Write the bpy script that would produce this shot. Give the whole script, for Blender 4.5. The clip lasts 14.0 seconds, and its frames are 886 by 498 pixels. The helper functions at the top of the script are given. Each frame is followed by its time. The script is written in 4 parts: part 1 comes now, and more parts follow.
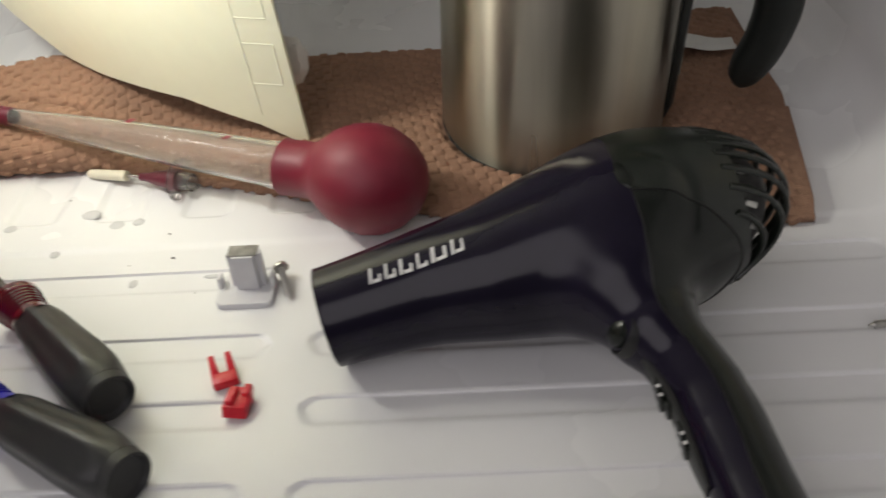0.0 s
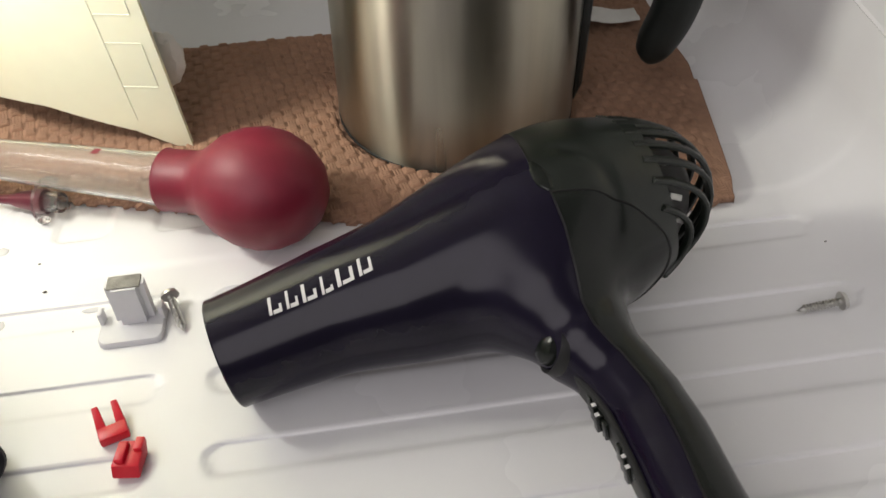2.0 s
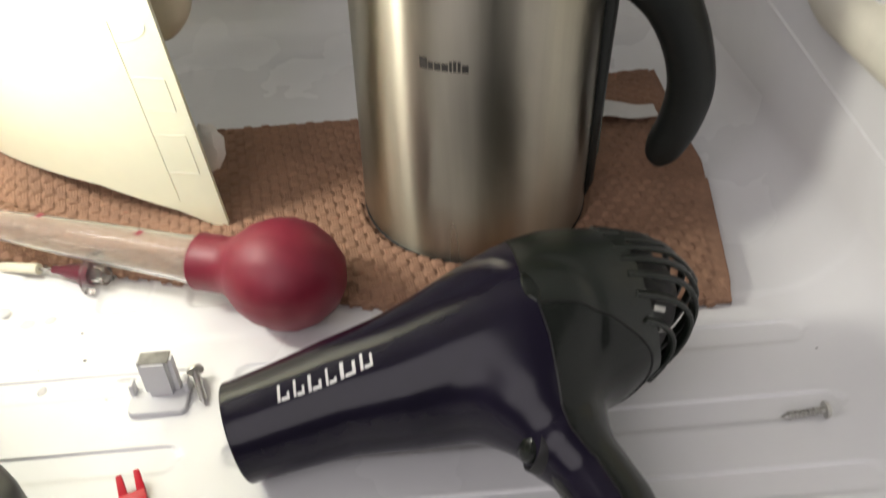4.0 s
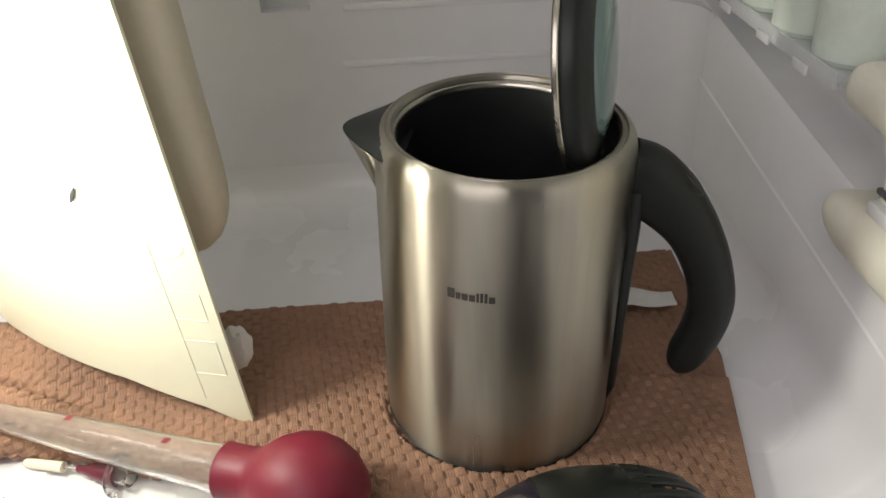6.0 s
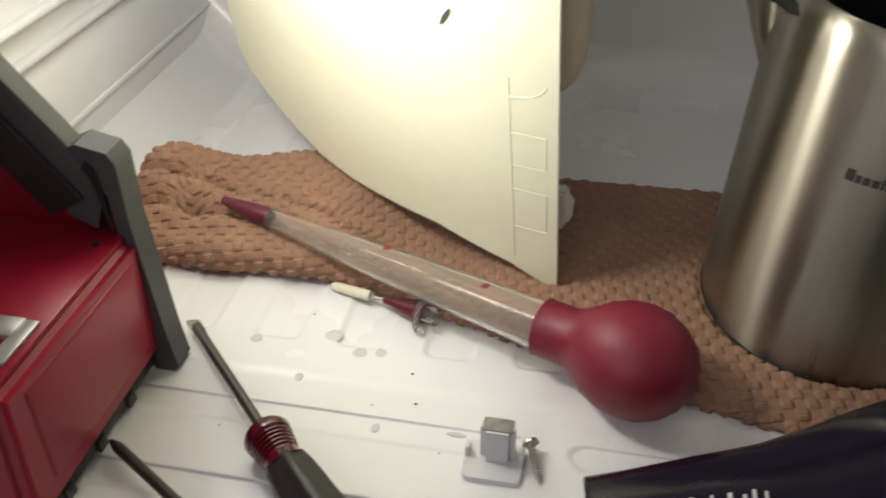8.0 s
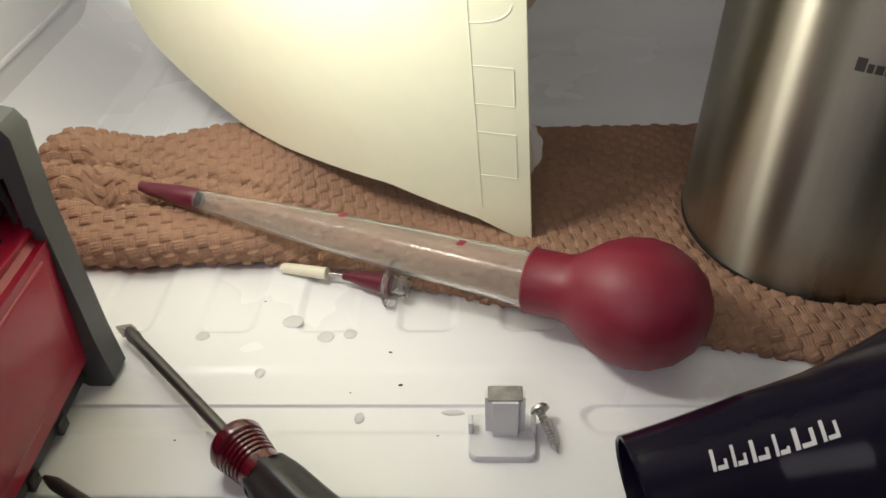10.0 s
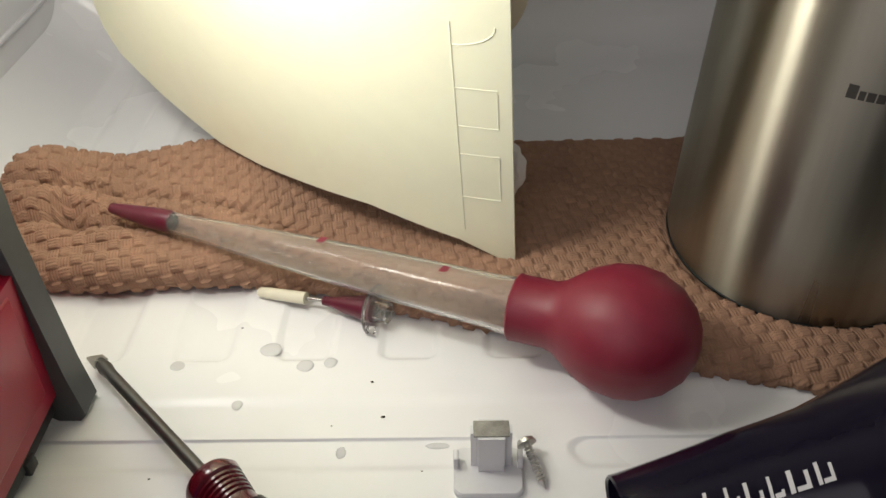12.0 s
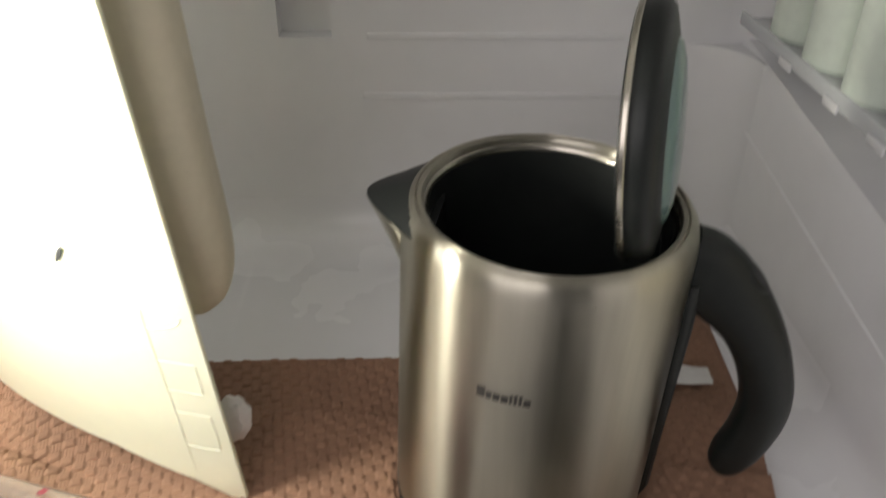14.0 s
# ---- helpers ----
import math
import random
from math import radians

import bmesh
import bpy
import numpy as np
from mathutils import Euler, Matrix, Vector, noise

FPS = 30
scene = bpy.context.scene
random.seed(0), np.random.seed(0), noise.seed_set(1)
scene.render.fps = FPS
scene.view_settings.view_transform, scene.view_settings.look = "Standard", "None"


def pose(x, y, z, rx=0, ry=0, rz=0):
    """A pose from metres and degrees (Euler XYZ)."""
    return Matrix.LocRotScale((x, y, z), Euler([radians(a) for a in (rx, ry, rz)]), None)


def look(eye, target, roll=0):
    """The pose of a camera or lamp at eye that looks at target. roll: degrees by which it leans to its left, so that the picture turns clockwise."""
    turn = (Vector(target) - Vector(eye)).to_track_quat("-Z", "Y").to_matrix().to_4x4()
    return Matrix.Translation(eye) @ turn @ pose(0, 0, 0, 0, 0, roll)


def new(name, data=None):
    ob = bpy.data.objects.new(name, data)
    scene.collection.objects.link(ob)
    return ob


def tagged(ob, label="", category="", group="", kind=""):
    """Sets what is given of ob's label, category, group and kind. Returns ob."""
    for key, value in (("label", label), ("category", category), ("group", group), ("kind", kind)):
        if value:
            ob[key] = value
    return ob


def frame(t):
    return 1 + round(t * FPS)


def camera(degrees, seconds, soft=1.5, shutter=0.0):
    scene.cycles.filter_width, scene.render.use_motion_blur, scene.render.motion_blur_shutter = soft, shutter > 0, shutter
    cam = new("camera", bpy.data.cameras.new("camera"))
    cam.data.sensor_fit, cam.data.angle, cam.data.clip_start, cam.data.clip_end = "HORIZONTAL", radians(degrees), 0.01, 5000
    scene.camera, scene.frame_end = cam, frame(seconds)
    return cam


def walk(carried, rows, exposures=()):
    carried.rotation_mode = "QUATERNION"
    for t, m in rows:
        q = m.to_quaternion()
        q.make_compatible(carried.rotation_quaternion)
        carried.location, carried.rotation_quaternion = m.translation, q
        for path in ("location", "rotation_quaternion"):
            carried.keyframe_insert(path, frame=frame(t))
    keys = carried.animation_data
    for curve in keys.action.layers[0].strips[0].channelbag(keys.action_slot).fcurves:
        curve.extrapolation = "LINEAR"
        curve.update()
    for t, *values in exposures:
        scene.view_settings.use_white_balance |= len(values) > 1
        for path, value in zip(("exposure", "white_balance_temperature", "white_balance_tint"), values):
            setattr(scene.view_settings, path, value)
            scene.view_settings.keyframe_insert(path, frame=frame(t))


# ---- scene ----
cam = camera(56.4, 14.0, soft=1.5, shutter=0.5)
PATH = [
    (0, (0.019, -0.028, 0.307), (-0.018, 1.518, -0.961), -3.7),
    (0.5, (0.056, -0.017, 0.302), (0.016, 1.525, -0.971), -2.5),
    (1, (0.052, -0.017, 0.311), (0.016, 1.515, -0.974), -3.4),
    (1.5, (0.03, 0.001, 0.306), (0.11, 1.512, -1.002), -2.7),
    (2, (0.022, 0.013, 0.299), (0.194, 1.494, -1.034), -2.7),
    (2.2, (0.017, 0.019, 0.294), (0.208, 1.494, -1.043), -3.0),
    (4.3, (0.051, 0.002, 0.364), (0.101, 1.608, -0.827), -2.8),
    (4.5, (0.054, 0.007, 0.385), (0.104, 1.664, -0.734), -2.5),
    (5, (0.058, 0.013, 0.399), (0.097, 1.717, -0.647), -1.9),
    (5.5, (0.052, 0.025, 0.4), (0.088, 1.732, -0.643), -2.0),
    (6, (0.042, 0.036, 0.4), (0.093, 1.735, -0.653), -2.6),
    (6.5, (0.034, 0.043, 0.398), (0.097, 1.737, -0.663), -3.1),
    (7, (0.017, 0.038, 0.385), (0.025, 1.706, -0.719), -2.2),
    (7.5, (-0.029, 0.036, 0.365), (-0.244, 1.643, -0.805), -1.8),
    (8, (-0.065, 0.036, 0.36), (-0.397, 1.592, -0.853), -1.3),
    (8.2, (-0.075, 0.039, 0.354), (-0.425, 1.585, -0.866), -1.2),
    (10.5, (-0.106, 0.073, 0.308), (-0.178, 1.639, -0.934), -3.2),
    (11, (-0.105, 0.079, 0.312), (-0.185, 1.631, -0.948), -2.9),
    (11.5, (-0.11, 0.078, 0.319), (-0.167, 1.632, -0.939), -2.1),
    (12, (-0.109, 0.085, 0.317), (-0.16, 1.647, -0.931), -2.1),
    (12.5, (-0.103, 0.08, 0.324), (-0.134, 1.649, -0.915), -2.5),
    (13, (-0.059, 0.075, 0.346), (-0.08, 1.683, -0.844), -3.9),
    (13.5, (-0.018, 0.08, 0.379), (0.066, 1.733, -0.742), -2.1),
    (14, (0.028, 0.104, 0.41), (0.083, 1.802, -0.645), 0.6),
]
walk(cam, [(t, look(eye, target, roll)) for t, eye, target, roll in PATH],
     [(0, -0.42), (0.8, -0.05), (2.2, 0.0), (4.5, 0.15), (6.8, 0.15), (7.6, -0.6), (12.5, -0.58), (13.5, -0.45), (14, 0.1)])

# ---- world and lamps ----
world = bpy.data.worlds.new("room_light")
world.use_nodes = True
wb = world.node_tree.nodes["Background"]
wb.inputs[0].default_value = (1.0, 0.97, 0.97, 1)
wb.inputs[1].default_value = 0.13
scene.world = world

lamp_data = bpy.data.lights.new("work_lamp", "AREA")
lamp_data.energy, lamp_data.size, lamp_data.color = 1.6, 0.075, (1.0, 0.965, 0.85)
lamp = new("work_lamp", lamp_data)
lamp.matrix_world = look((-0.262, 0.352, 0.290), (-0.168, 0.480, 0.270))
# added fill without a real source; brightens the west wall and rear floor
west_fill_data = bpy.data.lights.new("west_fill_light", "POINT")
west_fill_data.energy, west_fill_data.shadow_soft_size, west_fill_data.color = 1.4, 0.045, (1.0, 0.98, 0.91)
west_fill = new("west_fill_light", west_fill_data)
west_fill.location = (-0.350, 0.455, 0.330)

# broad unseen disc, added as fill from the open front towards the east wall
room_fill_data = bpy.data.lights.new("room_fill_light", "AREA")
room_fill_data.energy, room_fill_data.size, room_fill_data.color = 12.5, 1.5, (1.0, 0.935, 0.955)
room_fill_data.shape = "DISK"
room_fill = new("room_fill_light", room_fill_data)
room_fill.matrix_world = look((-0.65, -0.85, 1.10), (0.20, 0.5, 0.12))


# ---- materials ----
def material(name, color, rough=0.5, metal=0.0, spread=0.06, scale=40.0, bump=0.0, bump_scale=200.0, stretch=(1, 1, 1), transmission=0.0, sub=0.0, coat=0.0, aniso=0.0, rough_spread=0.05, ior=1.5):
    m = bpy.data.materials.new(name)
    m.use_nodes = True
    n, l = m.node_tree.nodes, m.node_tree.links
    p = n["Principled BSDF"]
    tc, mp = n.new("ShaderNodeTexCoord"), n.new("ShaderNodeMapping")
    mp.inputs["Scale"].default_value = stretch
    l.new(tc.outputs["Object"], mp.inputs[0])
    big, fine = n.new("ShaderNodeTexNoise"), n.new("ShaderNodeTexNoise")
    big.inputs["Scale"].default_value, fine.inputs["Scale"].default_value = scale * 0.35, scale * 4
    big.inputs["Detail"].default_value = fine.inputs["Detail"].default_value = 4
    for t in (big, fine):
        l.new(mp.outputs[0], t.inputs["Vector"])
    mix = n.new("ShaderNodeMath")
    mix.operation = "MULTIPLY_ADD"
    mix.inputs[1].default_value = 0.4
    l.new(fine.outputs["Fac"], mix.inputs[0])
    half = n.new("ShaderNodeMath")
    half.operation, half.inputs[1].default_value = "MULTIPLY", 0.6
    l.new(big.outputs["Fac"], half.inputs[0])
    l.new(half.outputs[0], mix.inputs[2])
    ramp = n.new("ShaderNodeMapRange")
    ramp.inputs["From Min"].default_value, ramp.inputs["From Max"].default_value = 0.3, 0.7
    ramp.inputs["To Min"].default_value, ramp.inputs["To Max"].default_value = 1 - spread, 1 + spread
    l.new(mix.outputs[0], ramp.inputs["Value"])
    tint = n.new("ShaderNodeVectorMath")
    tint.operation = "SCALE"
    tint.inputs[0].default_value = color
    l.new(ramp.outputs[0], tint.inputs["Scale"])
    l.new(tint.outputs[0], p.inputs["Base Color"])
    rr = n.new("ShaderNodeMapRange")
    rr.inputs["From Min"].default_value, rr.inputs["From Max"].default_value = 0.3, 0.7
    rr.inputs["To Min"].default_value, rr.inputs["To Max"].default_value = max(0.02, rough - rough_spread), min(1, rough + rough_spread)
    l.new(big.outputs["Fac"], rr.inputs["Value"])
    l.new(rr.outputs[0], p.inputs["Roughness"])
    p.inputs["Metallic"].default_value = metal
    p.inputs["Transmission Weight"].default_value = transmission
    p.inputs["IOR"].default_value = ior
    p.inputs["Coat Weight"].default_value = coat
    p.inputs["Coat Roughness"].default_value = 0.08
    if aniso:
        tan = n.new("ShaderNodeTangent")
        tan.direction_type, tan.axis = "RADIAL", "Z"
        l.new(tan.outputs[0], p.inputs["Tangent"])
        p.inputs["Anisotropic"].default_value = aniso
        p.inputs["Anisotropic Rotation"].default_value = 0.25
    if sub:
        p.inputs["Subsurface Weight"].default_value = sub
        p.inputs["Subsurface Radius"].default_value = (0.01, 0.008, 0.005)
        p.inputs["Subsurface Scale"].default_value = 0.5
    if bump:
        b, tex = n.new("ShaderNodeBump"), n.new("ShaderNodeTexNoise")
        tex.inputs["Scale"].default_value = bump_scale
        tex.inputs["Detail"].default_value = 3
        l.new(mp.outputs[0], tex.inputs["Vector"])
        b.inputs["Strength"].default_value, b.inputs["Distance"].default_value = bump, 0.001
        l.new(tex.outputs["Fac"], b.inputs["Height"])
        l.new(b.outputs[0], p.inputs["Normal"])
    return m


liner_white = material("liner_white", (0.76, 0.76, 0.765), 0.24, rough_spread=0.015, spread=0.03, scale=12, bump=0.03, bump_scale=40)
liner_floor_white = material("liner_floor_white", (0.76, 0.76, 0.77), 0.27, rough_spread=0.015, spread=0.015, scale=15, bump=0.008, bump_scale=60)
fitting_cream = material("fitting_cream", (0.80, 0.77, 0.65), 0.38, spread=0.05, scale=30)
panel_cream = material("panel_cream", (0.80, 0.80, 0.62), 0.45, spread=0.03, scale=20, sub=0.15, bump=0.04)
duct_beige = material("duct_beige", (0.66, 0.6, 0.45), 0.55, spread=0.06, scale=40)
# tone drawn out along z paints upright bands of reflection into the colour
steel = material("steel", (0.42, 0.395, 0.325), 0.31, 1.0, aniso=1.0, spread=0.13, scale=45, stretch=(1, 1, 0.03), rough_spread=0.05)
steel_rim = material("steel_rim", (0.45, 0.42, 0.36), 0.24, 1.0, spread=0.04, scale=60)
kettle_black = material("kettle_black", (0.010, 0.012, 0.011), 0.42, ior=1.38, spread=0.15, scale=60, bump=0.05, bump_scale=1500)
# near-black on the inside of the steel body: shade of the hollow as colour
kettle_inner_shade = material("kettle_inner_shade", (0.014, 0.016, 0.015), 0.4, spread=0.2, scale=30)
lid_glass = material("lid_glass", (0.5, 0.78, 0.72), 0.06, spread=0.08, scale=60, transmission=0.75)
logo_grey = material("logo_grey", (0.035, 0.032, 0.028), 0.5, spread=0.1)
dryer_purple = material("dryer_purple", (0.007, 0.005, 0.014), 0.18, spread=0.2, scale=25, ior=1.34, rough_spread=0.04)
dryer_black = material("dryer_black", (0.007, 0.010, 0.007), 0.30, spread=0.2, scale=30)
dryer_gloss = material("dryer_gloss", (0.007, 0.009, 0.007), 0.2, ior=1.4, spread=0.2, scale=40)
dryer_dark = material("dryer_dark", (0.006, 0.006, 0.006), 0.45, spread=0.2)
print_white = material("print_white", (0.60, 0.59, 0.59), 0.45, spread=0.05)
bulb_red = material("bulb_red", (0.17, 0.006, 0.022), 0.5, spread=0.12, scale=35, bump=0.06, bump_scale=700, sub=0.05)
tip_maroon = material("tip_maroon", (0.10, 0.008, 0.022), 0.35, spread=0.12)
clear_plastic = material("clear_plastic", (0.97, 0.96, 0.94), 0.13, spread=0.015, transmission=0.955, rough_spread=0.02, ior=1.25)
needle_steel = material("needle_steel", (0.55, 0.54, 0.52), 0.25, 1.0)
cap_ivory = material("cap_ivory", (0.72, 0.68, 0.54), 0.4, spread=0.05)
clip_grey = material("clip_grey", (0.62, 0.62, 0.64), 0.45, spread=0.04, scale=60)
foam_grey = material("foam_grey", (0.28, 0.27, 0.24), 0.95, spread=0.4, scale=500, bump=0.8, bump_scale=1500)
screw_zinc = material("screw_zinc", (0.58, 0.57, 0.54), 0.38, 1.0, spread=0.15, scale=200)
clip_red = material("clip_red", (0.56, 0.004, 0.02), 0.32, spread=0.1, scale=80)
tool_red = material("tool_red", (0.29, 0.006, 0.026), 0.36, spread=0.1, scale=25, bump=0.05, bump_scale=1200)
tool_grey = material("tool_grey", (0.075, 0.078, 0.08), 0.55, spread=0.12, scale=40, bump=0.1, bump_scale=1500)
tool_black = material("tool_black", (0.018, 0.018, 0.019), 0.5, spread=0.2, scale=60, bump=0.08, bump_scale=1500)
driver_grey = material("driver_grey", (0.022, 0.022, 0.024), 0.34, spread=0.12, scale=60, bump=0.1, bump_scale=2000)
driver_red = material("driver_red", (0.085, 0.004, 0.010), 0.15, spread=0.15, scale=50, coat=0.5)
driver_blue = material("driver_blue", (0.02, 0.02, 0.45), 0.3, spread=0.1)
blade_steel = material("blade_steel", (0.10, 0.095, 0.09), 0.4, 0.85, spread=0.2, scale=80)
bracket_steel = material("bracket_steel", (0.5, 0.5, 0.47), 0.4, 0.9, spread=0.1, scale=60)
paper_white = material("paper_white", (0.68, 0.67, 0.64), 0.8, spread=0.06, scale=60, bump=0.3, bump_scale=300)
water_clear = material("water_clear", (0.76, 0.76, 0.77), 0.04, spread=0.01, transmission=0.3, rough_spread=0.01, ior=1.33)
speck_black = material("speck_black", (0.02, 0.015, 0.012), 0.8)
tray_clear = material("tray_clear", (0.80, 0.82, 0.82), 0.2, spread=0.04, scale=30, transmission=0.45)
frosted = material("frosted", (0.72, 0.79, 0.70), 0.4, spread=0.1, scale=25)
towel_brown = material("towel_brown", (0.300, 0.172, 0.111), 0.95, spread=0.22, scale=60, bump=0.5, bump_scale=1600)


def add_threads(m, cell, turn):
    """Fine relief of the threads: they run across in one block and along in the next."""
    n, l = m.node_tree.nodes, m.node_tree.links
    p = n["Principled BSDF"]
    tc, mp = n.new("ShaderNodeTexCoord"), n.new("ShaderNodeMapping")
    mp.inputs["Rotation"].default_value = (0, 0, radians(turn))
    l.new(tc.outputs["UV"], mp.inputs[0])
    sep = n.new("ShaderNodeSeparateXYZ")
    l.new(mp.outputs[0], sep.inputs[0])
    flat = n.new("ShaderNodeCombineXYZ")
    l.new(sep.outputs[0], flat.inputs[0])
    l.new(sep.outputs[1], flat.inputs[1])
    check = n.new("ShaderNodeTexChecker")
    check.inputs["Scale"].default_value = 1 / cell
    l.new(flat.outputs[0], check.inputs["Vector"])
    waves = []
    for k in (0, 1):
        s = n.new("ShaderNodeMath")
        s.operation, s.inputs[1].default_value = "MULTIPLY", 2 * math.pi * 4 / cell
        l.new(sep.outputs[k], s.inputs[0])
        w = n.new("ShaderNodeMath")
        w.operation = "SINE"
        l.new(s.outputs[0], w.inputs[0])
        waves.append(w)
    mix = n.new("ShaderNodeMix")
    l.new(check.outputs["Fac"], mix.inputs[0])
    l.new(waves[0].outputs[0], mix.inputs[2])
    l.new(waves[1].outputs[0], mix.inputs[3])
    b = n.new("ShaderNodeBump")
    b.inputs["Strength"].default_value, b.inputs["Distance"].default_value = 0.35, 0.0006
    l.new(mix.outputs[0], b.inputs["Height"])
    old = p.inputs["Normal"].links[0].from_socket
    l.new(old, b.inputs["Normal"])
    l.new(b.outputs[0], p.inputs["Normal"])


CELL = 0.0070
add_threads(towel_brown, CELL, 0)


# ---- mesh helpers ----
def thing(name, at, label, category, group="", kind=""):
    ob = new(name)
    ob.location = at
    ob.empty_display_size = 0.02
    return tagged(ob, label, category, group, kind)


def mesh_of(name, bm, mat, smooth=True, angle=35):
    me = bpy.data.meshes.new(name)
    bm.normal_update()
    if smooth:
        for f in bm.faces:
            f.smooth = True
        for e in bm.edges:
            if len(e.link_faces) == 2 and e.calc_face_angle(0) > radians(angle):
                e.smooth = False
    bm.to_mesh(me)
    bm.free()
    me.materials.append(mat)
    return me


def part(name, bm, mat, parent, label="", smooth=True, angle=35):
    """One mesh under a thing or part; its vertices are given in world metres."""
    ob = new(name, mesh_of(name, bm, mat, smooth, angle))
    if parent is not None:
        ob.parent = parent
        if parent.type == "EMPTY":
            ob.matrix_parent_inverse = Matrix.Translation(parent.location).inverted()
    return tagged(ob, label)


def box_bm(x0, x1, y0, y1, z0, z1, bevel=0.0, seg=2):
    bm = bmesh.new()
    bmesh.ops.create_cube(bm, size=1)
    for v in bm.verts:
        v.co = Vector((x0 + (v.co.x + 0.5) * (x1 - x0), y0 + (v.co.y + 0.5) * (y1 - y0), z0 + (v.co.z + 0.5) * (z1 - z0)))
    if bevel:
        bmesh.ops.bevel(bm, geom=bm.edges[:], offset=bevel, segments=seg, affect="EDGES", profile=0.5)
    return bm


def join(a, b):
    me = bpy.data.meshes.new("tmp")
    b.to_mesh(me)
    a.from_mesh(me)
    b.free()
    bpy.data.meshes.remove(me)
    return a


def turned(profile, seg=48, m=None, closed=False):
    """A lathe about z: profile is (radius, height) pairs."""
    bm = bmesh.new()
    rings = []
    for r, z in profile:
        if r < 1e-6:
            rings.append([bm.verts.new((0, 0, z))])
        else:
            rings.append([bm.verts.new((r * math.cos(2 * math.pi * k / seg), r * math.sin(2 * math.pi * k / seg), z)) for k in range(seg)])
    pairs = list(zip(rings, rings[1:]))
    if closed:
        pairs.append((rings[-1], rings[0]))
    for a, b in pairs:
        for k in range(seg):
            q = (k + 1) % seg
            if len(a) == 1 and len(b) == 1:
                continue
            if len(a) == 1:
                bm.faces.new((a[0], b[q], b[k]))
            elif len(b) == 1:
                bm.faces.new((a[k], a[q], b[0]))
            else:
                bm.faces.new((a[k], a[q], b[q], b[k]))
    bmesh.ops.recalc_face_normals(bm, faces=bm.faces[:])
    if m is not None:
        bm.transform(m)
    return bm


def axis(p, q):
    """The pose that carries z from p towards q."""
    p, q = Vector(p), Vector(q)
    return Matrix.Translation(p) @ (q - p).to_track_quat("Z", "Y").to_matrix().to_4x4()


def smooth_points(pts, steps):
    """Catmull-Rom through tuples of any length."""
    P = [np.array(p, float) for p in pts]
    P = [2 * P[0] - P[1]] + P + [2 * P[-1] - P[-2]]
    out = []
    for i in range(1, len(P) - 2):
        for k in range(steps):
            t = k / steps
            a, b, c, d = P[i - 1], P[i], P[i + 1], P[i + 2]
            out.append(0.5 * (2 * b + (c - a) * t + (2 * a - 5 * b + 4 * c - d) * t * t + (3 * b - a - 3 * c + d) * t ** 3))
    out.append(P[-2])
    return out


def swept(rows, seg=24, side=(0, 0, 1), power=2.0, cap=True):
    """A tube along rows of (x, y, z, half width, half height); side is the direction of the height. power > 2 squares the section."""
    bm, rings = bmesh.new(), []
    pts = [Vector(r[:3]) for r in rows]
    side = Vector(side)
    for i, r in enumerate(rows):
        t = (pts[min(i + 1, len(pts) - 1)] - pts[max(i - 1, 0)]).normalized()
        h = (side - t * side.dot(t)).normalized()
        w = t.cross(h)
        ring = []
        for k in range(seg):
            a = 2 * math.pi * k / seg
            c, s = math.cos(a), math.sin(a)
            c, s = math.copysign(abs(c) ** (2 / power), c), math.copysign(abs(s) ** (2 / power), s)
            ring.append(bm.verts.new(pts[i] + w * (c * r[3]) + h * (s * r[4])))
        rings.append(ring)
    for a, b in zip(rings, rings[1:]):
        for k in range(seg):
            q = (k + 1) % seg
            bm.faces.new((a[k], a[q], b[q], b[k]))
    if cap:
        bm.faces.new(rings[0][::-1])
        bm.faces.new(rings[-1])
    bmesh.ops.recalc_face_normals(bm, faces=bm.faces[:])
    return bm


def sheet(nx, ny, fn):
    """A grid whose corners are fn(u, v) with u, v from 0 to 1."""
    bm = bmesh.new()
    g = [[bm.verts.new(fn(i / nx, j / ny)) for i in range(nx + 1)] for j in range(ny + 1)]
    for j in range(ny):
        for i in range(nx):
            bm.faces.new((g[j][i], g[j][i + 1], g[j + 1][i + 1], g[j + 1][i]))
    return bm


def thick(bm, depth):
    """Gives an open sheet a thickness, along its normals."""
    bm.normal_update()
    bmesh.ops.solidify(bm, geom=bm.faces[:], thickness=depth)
    return bm


def extruded(outline, y0, y1, slope=0.0, pivot=0.5):
    """An (x, z) outline drawn out along y; its heights rise by slope a metre."""
    bm = bmesh.new()
    ends = [[bm.verts.new((x, y, z + slope * (y - pivot))) for x, z in outline] for y in (y0, y1)]
    n = len(outline)
    for k in range(n):
        q = (k + 1) % n
        bm.faces.new((ends[0][k], ends[0][q], ends[1][q], ends[1][k]))
    bm.faces.new(ends[0][::-1])
    bm.faces.new(ends[1])
    bmesh.ops.recalc_face_normals(bm, faces=bm.faces[:])
    return bm


def step01(a, b, x):
    t = min(1, max(0, (x - a) / (b - a)))
    return t * t * (3 - 2 * t)


# ---- the compartment ----
XL, XR, YB, YF = -0.455, 0.300, 0.780, -0.10
ROWS_Y = (0.328, 0.274, 0.229, 0.181, 0.133)
RIBS_X = (0.2, 0.143, 0.087, 0.031, -0.026, -0.083, -0.139, -0.195, -0.250, -0.308, -0.368)


def pill(x, y, x0, x1, y0, y1, r):
    """The distance into a rounded bar."""
    dx = max(x0 + r - x, 0, x - x1 + r)
    dy = max(y0 + r - y, 0, y - y1 + r)
    return r - math.hypot(dx, dy)


